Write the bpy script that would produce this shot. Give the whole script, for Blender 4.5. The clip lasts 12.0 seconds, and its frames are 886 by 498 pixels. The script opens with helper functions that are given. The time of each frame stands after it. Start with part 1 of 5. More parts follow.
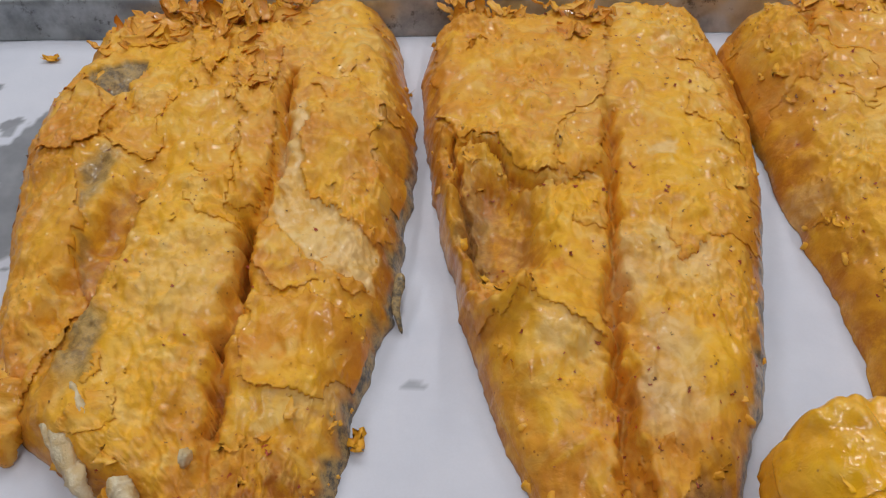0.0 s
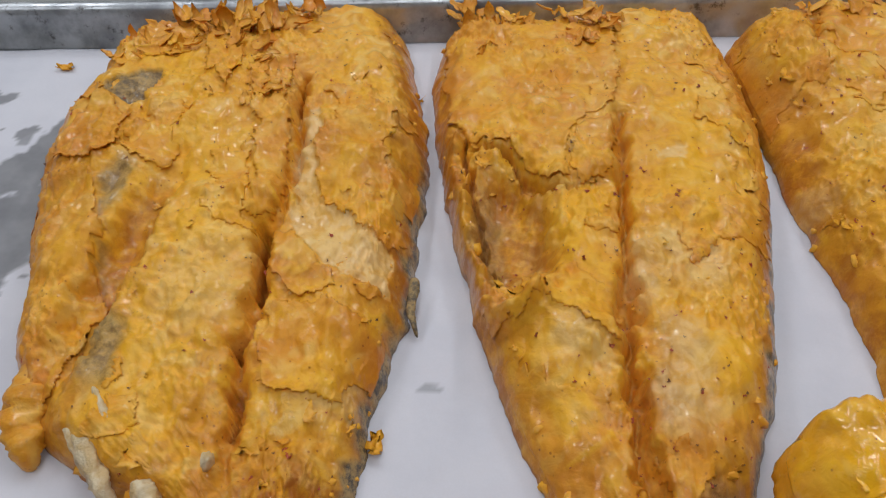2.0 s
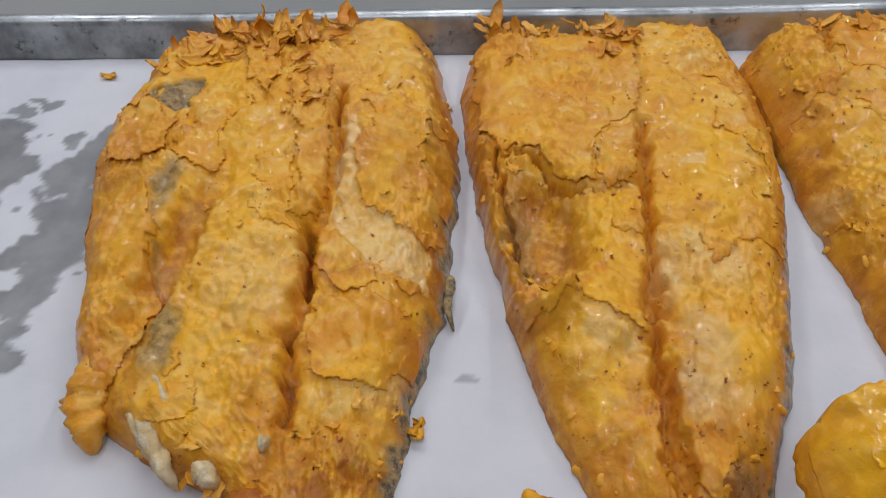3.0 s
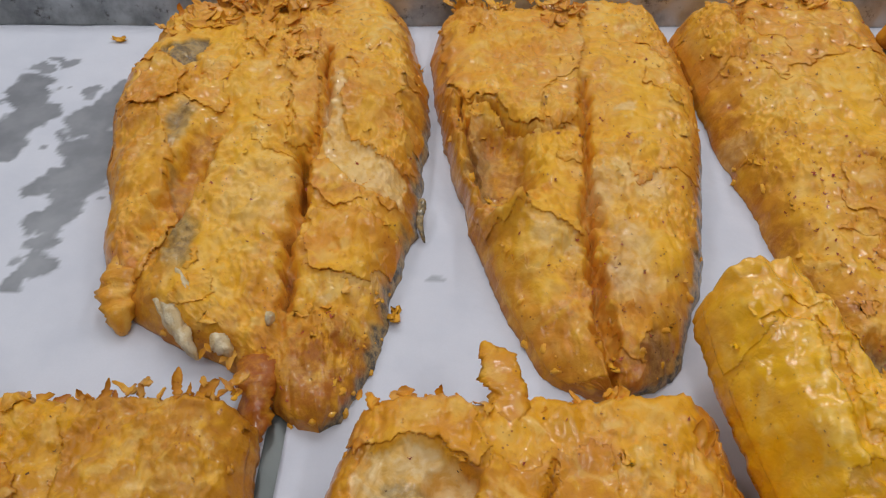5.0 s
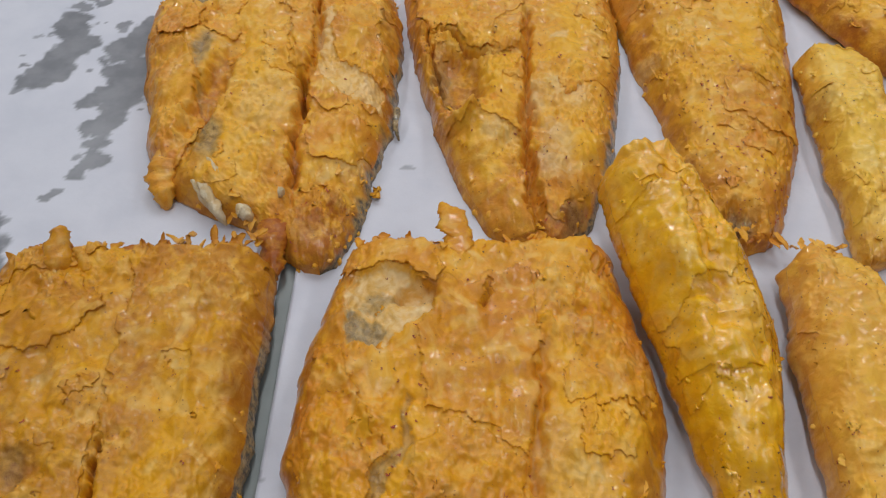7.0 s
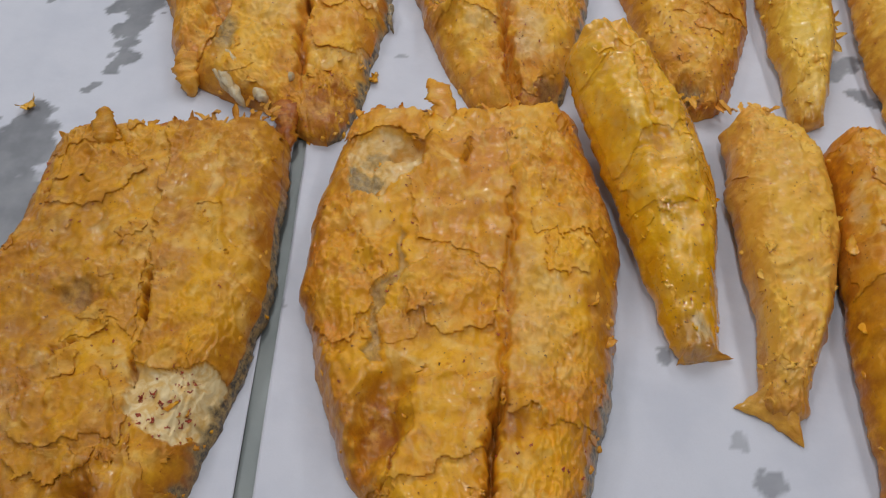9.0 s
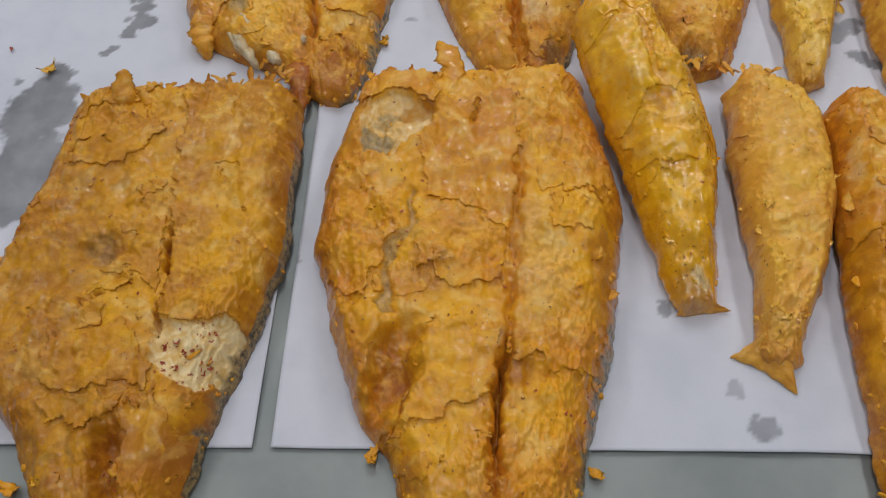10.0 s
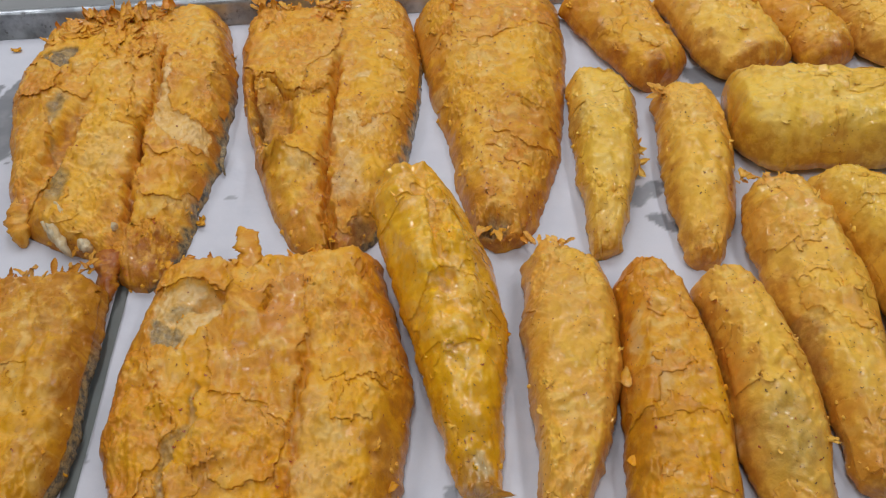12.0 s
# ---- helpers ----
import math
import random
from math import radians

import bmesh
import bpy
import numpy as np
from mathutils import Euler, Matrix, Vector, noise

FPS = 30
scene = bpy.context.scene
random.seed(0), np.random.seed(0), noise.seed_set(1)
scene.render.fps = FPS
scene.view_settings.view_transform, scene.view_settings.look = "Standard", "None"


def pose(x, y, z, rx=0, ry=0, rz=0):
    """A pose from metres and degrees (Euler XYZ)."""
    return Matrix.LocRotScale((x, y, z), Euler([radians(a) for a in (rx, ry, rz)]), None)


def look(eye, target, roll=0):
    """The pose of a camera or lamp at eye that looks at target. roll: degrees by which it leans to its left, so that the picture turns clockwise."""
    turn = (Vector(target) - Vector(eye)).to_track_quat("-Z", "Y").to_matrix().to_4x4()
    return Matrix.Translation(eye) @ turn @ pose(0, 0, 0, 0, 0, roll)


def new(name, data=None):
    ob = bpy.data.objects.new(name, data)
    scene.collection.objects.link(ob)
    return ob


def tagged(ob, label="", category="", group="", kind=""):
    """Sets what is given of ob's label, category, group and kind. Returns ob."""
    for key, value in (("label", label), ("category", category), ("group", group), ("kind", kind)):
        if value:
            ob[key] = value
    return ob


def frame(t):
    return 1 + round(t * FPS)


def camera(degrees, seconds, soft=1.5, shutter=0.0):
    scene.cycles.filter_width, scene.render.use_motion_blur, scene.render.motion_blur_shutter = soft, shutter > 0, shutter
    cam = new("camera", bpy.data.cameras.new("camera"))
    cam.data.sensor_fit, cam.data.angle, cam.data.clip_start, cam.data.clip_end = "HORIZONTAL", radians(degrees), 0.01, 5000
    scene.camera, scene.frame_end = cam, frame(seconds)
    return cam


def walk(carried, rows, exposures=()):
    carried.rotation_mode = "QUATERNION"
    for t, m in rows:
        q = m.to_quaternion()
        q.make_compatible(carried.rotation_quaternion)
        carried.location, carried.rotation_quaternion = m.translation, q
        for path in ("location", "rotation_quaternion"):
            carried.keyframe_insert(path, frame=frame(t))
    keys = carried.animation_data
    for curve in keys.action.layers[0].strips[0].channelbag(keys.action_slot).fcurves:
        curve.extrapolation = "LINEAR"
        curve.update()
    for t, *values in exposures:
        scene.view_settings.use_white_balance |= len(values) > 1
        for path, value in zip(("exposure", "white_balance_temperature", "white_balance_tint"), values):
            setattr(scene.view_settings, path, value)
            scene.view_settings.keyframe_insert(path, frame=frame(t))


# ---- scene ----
cam = camera(54.4, 12.0, 1.2)
PATH = [
    (0, (0.039, -0.049, 0.311), (-0.119, 1.27, -1.183), -3.9),
    (0.5, (0.034, -0.049, 0.313), (-0.129, 1.27, -1.182), -4.0),
    (1, (0.035, -0.048, 0.313), (-0.129, 1.267, -1.185), -4.4),
    (1.5, (0.033, -0.049, 0.315), (-0.131, 1.267, -1.182), -4.5),
    (2, (0.034, -0.052, 0.316), (-0.129, 1.271, -1.175), -4.4),
    (2.5, (0.03, -0.058, 0.322), (-0.128, 1.268, -1.167), -4.3),
    (2.7, (0.024, -0.063, 0.326), (-0.14, 1.268, -1.157), -4.3),
    (4.3, (0.013, -0.13, 0.343), (-0.078, 1.245, -1.106), -0.8),
    (4.5, (0.022, -0.138, 0.346), (-0.056, 1.237, -1.104), -0.6),
    (5, (0.021, -0.165, 0.357), (-0.056, 1.205, -1.098), -0.9),
    (5.5, (0.026, -0.193, 0.368), (-0.039, 1.185, -1.08), -1.3),
    (6, (0.025, -0.226, 0.385), (-0.037, 1.16, -1.056), -0.6),
    (6.5, (0.034, -0.261, 0.41), (-0.027, 1.073, -1.079), -1.2),
    (7, (0.038, -0.292, 0.427), (-0.004, 1.008, -1.093), -0.3),
    (7.2, (0.039, -0.303, 0.433), (-0.005, 0.977, -1.103), -0.5),
    (8.8, (0.058, -0.382, 0.465), (-0.02, 0.81, -1.139), -3.1),
    (9, (0.055, -0.389, 0.465), (-0.011, 0.8, -1.142), -2.7),
    (9.5, (0.058, -0.4, 0.472), (-0.038, 0.741, -1.167), -3.9),
    (10, (0.056, -0.407, 0.478), (-0.032, 0.72, -1.172), -3.8),
    (10.5, (0.072, -0.407, 0.493), (0.0, 0.753, -1.135), -3.0),
    (11, (0.108, -0.398, 0.501), (0.04, 0.821, -1.083), -4.1),
    (11.5, (0.146, -0.387, 0.51), (0.117, 0.905, -1.016), -3.6),
    (12, (0.178, -0.367, 0.509), (0.168, 0.951, -0.995), -3.3),
]
walk(cam, [(t, look(eye, target, roll)) for t, eye, target, roll in PATH],
     [(0, 0.0), (7.2, 0.0), (8.8, -0.08), (10.0, -0.08), (11.2, 0.0), (12.0, 0.04)])

# ---- room light ----
world = bpy.data.worlds.new("room_air")
world.use_nodes = True
scene.world = world
world.node_tree.nodes["Background"].inputs[0].default_value = (0.55, 0.6, 0.7, 1)
world.node_tree.nodes["Background"].inputs[1].default_value = 0.25
scene.view_settings.exposure = 0.0


def lamp_panel(x, y, z, sx, sy, watts, colour=(0.91, 0.95, 1.0)):
    data = bpy.data.lights.new("ceiling_panel_light", "AREA")
    data.shape, data.size, data.size_y, data.energy, data.color = "RECTANGLE", sx, sy, watts, colour
    ob = new("ceiling_panel_light", data)
    ob.matrix_world = look((x, y, z), (x, y + 0.001, 0))
    return ob


for lx in (-1.25, 0.0, 1.25):
    for ly, watts in ((1.5, 12.9), (-0.5, 7.6)):
        lamp_panel(lx, ly, 1.86, 0.2, 1.2, watts)

# ---- noise in the plane ----


def grad2(x, y, seed):
    """Gradient noise, about -1 to 1."""
    xi, yi = np.floor(x).astype(np.int64), np.floor(y).astype(np.int64)
    xf, yf = x - xi, y - yi

    def corner(ix, iy, dx, dy):
        h = (ix * 374761393 + iy * 668265263 + seed * 974634777) & 0x7FFFFFFF
        h = ((h ^ (h >> 13)) * 1274126177) & 0x7FFFFFFF
        a = ((h ^ (h >> 16)) & 1023) * (2 * math.pi / 1024)
        return np.cos(a) * dx + np.sin(a) * dy

    u, v = xf * xf * xf * (xf * (xf * 6 - 15) + 10), yf * yf * yf * (yf * (yf * 6 - 15) + 10)
    a = corner(xi, yi, xf, yf) * (1 - u) + corner(xi + 1, yi, xf - 1, yf) * u
    b = corner(xi, yi + 1, xf, yf - 1) * (1 - u) + corner(xi + 1, yi + 1, xf - 1, yf - 1) * u
    return (a * (1 - v) + b * v) * 1.5


def fbm(x, y, size, seed, octaves=3):
    out, amp = np.zeros_like(x), 1.0
    for k in range(octaves):
        out += amp * grad2(x / size + 17.3 * k, y / size - 9.1 * k, seed + 31 * k)
        size, amp = size / 2.1, amp * 0.5
    return out


def ridge_noise(x, y, size, seed):
    return 1 - np.abs(fbm(x, y, size, seed, 2)) * 1.6


def step(a, b, v):
    k = np.clip((v - a) / (b - a), 0, 1)
    return k * k * (3 - 2 * k)


def line_distance(x, y, pts):
    """Distance to a broken line, and how far along it the nearest place lies, 0 to 1."""
    best, along = np.full_like(x, 9.0), np.zeros_like(x)
    n = len(pts) - 1
    for k in range(n):
        (ax, ay), (bx, by) = pts[k], pts[k + 1]
        dx, dy = bx - ax, by - ay
        h = np.clip(((x - ax) * dx + (y - ay) * dy) / (dx * dx + dy * dy), 0, 1)
        d = np.hypot(x - ax - h * dx, y - ay - h * dy)
        along = np.where(d < best, (k + h) / n, along)
        best = np.minimum(best, d)
    return best, along


# ---- materials ----


class Nodes:
    def __init__(self, name):
        self.mat = bpy.data.materials.new(name)
        self.mat.use_nodes = True
        self.tree = self.mat.node_tree
        self.bsdf = self.tree.nodes["Principled BSDF"]
        self.coord = self.tree.nodes.new("ShaderNodeTexCoord").outputs["Object"]

    def link(self, a, b):
        self.tree.links.new(a, b)

    def noise(self, scale, detail=3.0, rough=0.55, distort=0.0):
        n = self.tree.nodes.new("ShaderNodeTexNoise")
        for key, value in (("Scale", scale), ("Detail", detail), ("Roughness", rough), ("Distortion", distort)):
            n.inputs[key].default_value = value
        self.link(self.coord, n.inputs["Vector"])
        return n.outputs["Fac"]

    def voronoi(self, scale, feature="F1"):
        n = self.tree.nodes.new("ShaderNodeTexVoronoi")
        n.feature = feature
        n.inputs["Scale"].default_value = scale
        self.link(self.coord, n.inputs["Vector"])
        return n

    def band(self, value, lo, hi, a=0.0, b=1.0):
        n = self.tree.nodes.new("ShaderNodeMapRange")
        n.interpolation_type = "SMOOTHSTEP"
        for key, v in ((1, lo), (2, hi), (3, a), (4, b)):
            n.inputs[key].default_value = v
        self.link(value, n.inputs[0])
        return n.outputs[0]

    def mix(self, fac, a, b):
        n = self.tree.nodes.new("ShaderNodeMix")
        n.data_type = "RGBA"
        if isinstance(fac, float):
            n.inputs[0].default_value = fac
        else:
            self.link(fac, n.inputs[0])
        for socket, v in ((n.inputs[6], a), (n.inputs[7], b)):
            if isinstance(v, tuple):
                socket.default_value = (*v, 1)
            else:
                self.link(v, socket)
        return n.outputs[2]

    def math(self, op, a, b):
        n = self.tree.nodes.new("ShaderNodeMath")
        n.operation = op
        for socket, v in zip(n.inputs, (a, b)):
            if isinstance(v, (int, float)):
                socket.default_value = v
            else:
                self.link(v, socket)
        return n.outputs[0]

    def attribute(self, name):
        n = self.tree.nodes.new("ShaderNodeAttribute")
        n.attribute_name = name
        return n.outputs["Fac"]

    def bump(self, height, distance, strength=1.0, below=None):
        n = self.tree.nodes.new("ShaderNodeBump")
        n.inputs["Distance"].default_value, n.inputs["Strength"].default_value = distance, strength
        self.link(height, n.inputs["Height"])
        if below is not None:
            self.link(below, n.inputs["Normal"])
        return n.outputs["Normal"]

    def done(self, colour, rough, normal=None, metal=0.0, specular=0.5):
        for key, v in (("Base Color", colour), ("Roughness", rough), ("Normal", normal), ("Metallic", metal), ("Specular IOR Level", specular)):
            if v is None:
                continue
            if isinstance(v, tuple):
                self.bsdf.inputs[key].default_value = (*v, 1)
            elif isinstance(v, (int, float)):
                self.bsdf.inputs[key].default_value = v
            else:
                self.link(v, self.bsdf.inputs[key])
        return self.mat


def batter(name, light, deep, toasted, gloss=0.24, specular=0.3, oil=0.0, wrinkle=0.4):
    """Fried batter: yellow translucent film or torn orange crust, wet with oil."""
    n = Nodes(name)
    crisp = n.attribute("crisp")
    cloud = n.band(n.noise(30, 4, 0.55, 0.6), 0.38, 0.62)
    zone = n.band(n.noise(9, 2, 0.5, 0.4), 0.4, 0.6)
    share = n.math("ADD", n.math("MULTIPLY", cloud, 0.26), n.math("MULTIPLY", zone, 0.26))
    share = n.math("ADD", share, n.math("MULTIPLY", crisp, 0.48))
    colour = n.mix(share, light, deep)
    gold = n.attribute("gold")
    colour = n.mix(n.math("MULTIPLY", gold, n.band(cloud, 0.0, 1.0, 0.95, 0.6)), colour, tuple(0.6 * a + 0.4 * b for a, b in zip(light, (0.95, 0.53, 0.008))))
    lump = n.noise(75, 3, 0.5, 1.0)
    colour = n.mix(n.band(lump, 0.5, 0.68, 0.0, 0.7), colour, tuple(0.75 * a + 0.25 * b for a, b in zip(light, (0.98, 0.60, 0.03))))
    colour = n.mix(n.band(lump, 0.28, 0.46, 0.35, 0.0), colour, deep)
    grain = n.math("ADD", n.math("MULTIPLY", n.noise(95, 6, 0.68, 1.2), 0.6), n.math("MULTIPLY", n.noise(16, 3, 0.55), 0.4))
    fine = n.band(grain, 0.52, 0.68, 0.0, 0.4)
    colour = n.mix(fine, colour, tuple(0.55 * a + 0.45 * b for a, b in zip(deep, toasted)))
    colour = n.mix(n.band(n.noise(300, 4, 0.7, 0.6), 0.52, 0.7, 0.0, 0.4), colour, tuple(0.75 * a + 0.25 * b for a, b in zip(deep, toasted)))
    pale = n.math("MULTIPLY", n.band(n.noise(50, 4, 0.58, 1.0), 0.48, 0.66, 0.0, 0.8), n.band(gold, 0.0, 0.8, 0.45, 1.0))
    colour = n.mix(pale, colour, tuple(0.55 * a + 0.45 * b for a, b in zip(light, (0.94, 0.70, 0.24))))
    spots = n.voronoi(260)
    speck = n.math("MULTIPLY", n.band(spots.outputs["Distance"], 0.08, 0.2, 1.0, 0.0), n.band(n.noise(42, 3), 0.5, 0.6))
    colour = n.mix(n.math("MULTIPLY", speck, 0.75), colour, (0.26, 0.05, 0.008))
    # browning of edges and tails, plus shade painted into grooves, tears and hollows
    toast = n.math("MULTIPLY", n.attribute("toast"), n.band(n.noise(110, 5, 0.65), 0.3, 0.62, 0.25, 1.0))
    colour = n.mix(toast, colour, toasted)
    meat = n.mix(n.band(n.noise(110, 4, 0.6, 0.8), 0.4, 0.65), (0.82, 0.62, 0.32), (0.70, 0.42, 0.12))
    colour = n.mix(n.attribute("flesh"), colour, meat)
    hide = n.mix(n.band(n.noise(190, 5, 0.75), 0.36, 0.64), (0.07, 0.06, 0.048), (0.42, 0.28, 0.11))
    colour = n.mix(n.attribute("hide"), colour, hide)
    rough = n.band(n.noise(45, 4, 0.6), 0.40, 0.58, gloss + 0.02, gloss + 0.24)
    fold = n.bump(lump, 0.0022, 0.25 + 0.6 * wrinkle)
    n.link(n.bump(n.noise(80, 1, 0.3, 0.6), 0.0016, 0.15 + 0.5 * wrinkle), n.bsdf.inputs["Coat Normal"])
    fold = n.bump(n.noise(170, 3, 0.5, 1.6), 0.0011, 0.05 + 0.95 * wrinkle, fold)
    normal = n.bump(n.noise(380, 3, 0.6, 0.8), 0.0007, 0.1 + 0.5 * wrinkle, fold)
    n.link(n.band(n.noise(33, 4, 0.6, 0.8), 0.4, 0.56, 0.1 * oil, oil), n.bsdf.inputs["Coat Weight"])
    n.bsdf.inputs["Coat Roughness"].default_value = 0.1
    return n.done(colour, rough, normal, 0.0, specular)


ORANGE = batter("orange_fried_batter", (0.81, 0.395, 0.028), (0.66, 0.222, 0.018), (0.36, 0.092, 0.009), 0.32, 0.25, 0.5, 0.38)
AMBER = batter("amber_fried_batter", (0.81, 0.36, 0.012), (0.62, 0.20, 0.012), (0.33, 0.082, 0.008), 0.26, 0.28, 0.5, 0.3)
YELLOW = batter("yellow_fried_batter", (0.94, 0.485, 0.008), (0.88, 0.40, 0.008), (0.58, 0.21, 0.01), 0.12, 0.5, 1.0, 0.34)
BROWNED = batter("browned_fried_batter", (0.72, 0.315, 0.010), (0.43, 0.135, 0.010), (0.27, 0.066, 0.007), 0.32, 0.25, 0.4, 0.3)
PALE = batter("pale_yellow_fried_batter", (0.90, 0.55, 0.07), (0.79, 0.40, 0.045), (0.50, 0.19, 0.012), 0.24, 0.28, 0.6, 0.38)
GOLD = batter("golden_fried_batter", (0.90, 0.51, 0.07), (0.78, 0.335, 0.04), (0.47, 0.15, 0.012), 0.28, 0.25, 0.6, 0.38)


def plain(name, a, b, scale, rough, bump=0.0, metal=0.0):
    n = Nodes(name)
    f = n.noise(scale, 4)
    normal = n.bump(n.noise(scale * 6, 3), bump) if bump else None
    return n.done(n.mix(n.band(f, 0.35, 0.65), a, b), rough, normal, metal)


CHILI = plain("red_chili", (0.46, 0.06, 0.015), (0.30, 0.04, 0.01), 300, 0.35)
HERB = plain("dark_herb", (0.13, 0.05, 0.012), (0.24, 0.085, 0.018), 300, 0.5)
BONE = plain("cooked_white_flesh", (0.72, 0.60, 0.40), (0.60, 0.42, 0.20), 160, 0.4, 0.0006)
WALL = plain("painted_wall", (0.62, 0.61, 0.59), (0.56, 0.55, 0.54), 2.0, 0.7)
TILE = plain("grey_floor", (0.25, 0.25, 0.25), (0.2, 0.2, 0.2), 3.0, 0.5)


def steel():
    n = Nodes("worn_aluminium")
    cloud = n.noise(28, 5, 0.65)
    colour = n.mix(n.band(cloud, 0.35, 0.68), (0.58, 0.60, 0.63), (0.28, 0.29, 0.31))
    stain = n.band(n.noise(90, 4, 0.7), 0.58, 0.72, 0.0, 0.85)
    colour = n.mix(stain, colour, (0.10, 0.09, 0.085))
    rough = n.band(n.noise(60, 4), 0.3, 0.7, 0.28, 0.55)
    return n.done(colour, rough, n.bump(n.noise(300, 3), 0.0003, 0.5), 0.85)


def paper():
    n = Nodes("white_baking_paper")
    colour = n.mix(n.band(n.noise(22, 3), 0.35, 0.7), (0.645, 0.64, 0.695), (0.585, 0.585, 0.645))
    fibre = n.band(n.noise(900, 3), 0.3, 0.7, 0.0, 0.10)
    colour = n.mix(fibre, colour, (0.5, 0.5, 0.52))
    wet = n.mix(n.band(n.noise(45, 3), 0.3, 0.7), (0.24, 0.24, 0.255), (0.17, 0.17, 0.185))
    colour = n.mix(n.attribute("oil"), colour, wet)
    rough = n.math("SUBTRACT", 0.62, n.math("MULTIPLY", n.attribute("oil"), 0.3))
    return n.done(colour, rough, n.bump(n.noise(35, 3), 0.002, 0.35), 0.0, 0.35)


STEEL, PAPER = steel(), paper()
TRAY_FLOOR = plain("dull_tray_floor", (0.30, 0.315, 0.30), (0.24, 0.255, 0.245), 14, 0.42, 0.0002, 0.55)

# ---- mesh helpers ----


def mesh_from(name, verts, faces, material, smooth=True, floats=None):
    me = bpy.data.meshes.new(name)
    me.from_pydata(verts, [], faces)
    for key, values in (floats or {}).items():
        layer = me.attributes.new(key, "FLOAT", "POINT")
        layer.data.foreach_set("value", np.asarray(values, dtype=np.float32))
    if smooth:
        me.polygons.foreach_set("use_smooth", [True] * len(me.polygons))
    me.materials.append(material)
    me.update()
    return me


def part(name, me, parent, label="", kind=""):
    ob = new(name, me)
    ob.parent = parent
    return tagged(ob, label, kind=kind)


def box(name, x0, x1, y0, y1, z0, z1, material, parent=None, bevel=0.0):
    bm = bmesh.new()
    bmesh.ops.create_cube(bm, size=1, matrix=Matrix.LocRotScale(((x0 + x1) / 2, (y0 + y1) / 2, (z0 + z1) / 2), None, (x1 - x0, y1 - y0, z1 - z0)))
    if bevel:
        bmesh.ops.bevel(bm, geom=bm.edges[:], offset=bevel, segments=2, affect="EDGES")
    me = bpy.data.meshes.new(name)
    bm.to_mesh(me)
    bm.free()
    me.materials.append(material)
    ob = new(name, me)
    ob.parent = parent
    return ob


# ---- room, counter, tray, paper ----
for nm, b in dict(wall_north=(-3, 3, 2.4, 2.5, -0.9, 1.9), wall_south=(-3, 3, -2.5, -2.4, -0.9, 1.9), wall_west=(-3.1, -3, -2.5, 2.5, -0.9, 1.9),
                  wall_east=(3, 3.1, -2.5, 2.5, -0.9, 1.9)).items():
    tagged(box(nm, *b, WALL), "plain grey painted wall of the room", "wall", kind="structure")
tagged(box("floor", -3.1, 3.1, -2.5, 2.5, -1.0, -0.9, TILE), "plain grey floor of the room", "floor", kind="structure")
tagged(box("ceiling", -3.1, 3.1, -2.5, 2.5, 1.9, 2.0, WALL), "plain grey ceiling of the room", "ceiling", kind="structure")

BACK, SKEW = 0.398, 0.024


def far_edge(x):
    """The line along which the tray's back rim meets its floor."""
    return BACK + (x + 0.06) * SKEW


counter = tagged(new("counter"), "steel work counter under the fish tray", "counter")
box("worktop", -1.0, 1.1, -0.55, 0.62, -0.045, -0.006, TILE, counter, 0.003)
for cx in (-0.95, 1.05):
    for cy in (-0.5, 0.57):
        box("leg", cx - 0.02, cx + 0.02, cy - 0.02, cy + 0.02, -0.9, -0.045, STEEL, counter)


def make_tray():
    """Base sheet and four rims, each swept from one profile: sloping wall, rounded lip, outer drop."""
    tray = tagged(new("baking_tray"), "large worn dull metal baking tray lined with white paper", "tray")
    tray.location, tray.rotation_euler = (-0.06, BACK, 0), (0, 0, math.atan(SKEW))
    x0, x1, y0, y1 = -0.60, 0.80, -0.83, 0.0
    box("base", x0, x1, y0, y1, -0.005, -0.0012, TRAY_FLOOR, tray)
    profile = [(0.0, -0.0015), (0.0, 0.0015), (0.002, 0.004), (0.0065, 0.021), (0.0075, 0.0245), (0.009, 0.0262), (0.012, 0.027), (0.0155, 0.0262), (0.0175, 0.0235), (0.0175, 0.02), (0.0155, 0.018), (0.013, 0.018), (0.010, 0.0), (0.006, -0.005)]
    corners = [(x0, y1, -1, 1), (x1, y1, 1, 1), (x1, y0, 1, -1), (x0, y0, -1, -1)]
    for k in range(4):
        a, b = corners[k], corners[(k + 1) % 4]
        n, m = 90, len(profile)
        verts, faces = [], []
        for i in range(n + 1):
            f = i / n
            for out, z in profile:
                ax, ay = a[0] + a[2] * out, a[1] + a[3] * out
                bx, by = b[0] + b[2] * out, b[1] + b[3] * out
                x, y = ax + (bx - ax) * f, ay + (by - ay) * f
                wob = 0.0006 * math.sin(9 * f + k) + 0.0004 * math.sin(31 * f)
                verts.append((x, y + wob, z + wob * 0.6))
        for i in range(n):
            for j in range(m):
                p, q = i * m + j, i * m + (j + 1) % m
                faces.append((p, p + m, q + m, q))
        part("rim", mesh_from("rim", verts, faces, STEEL), tray)
    return tray


make_tray()


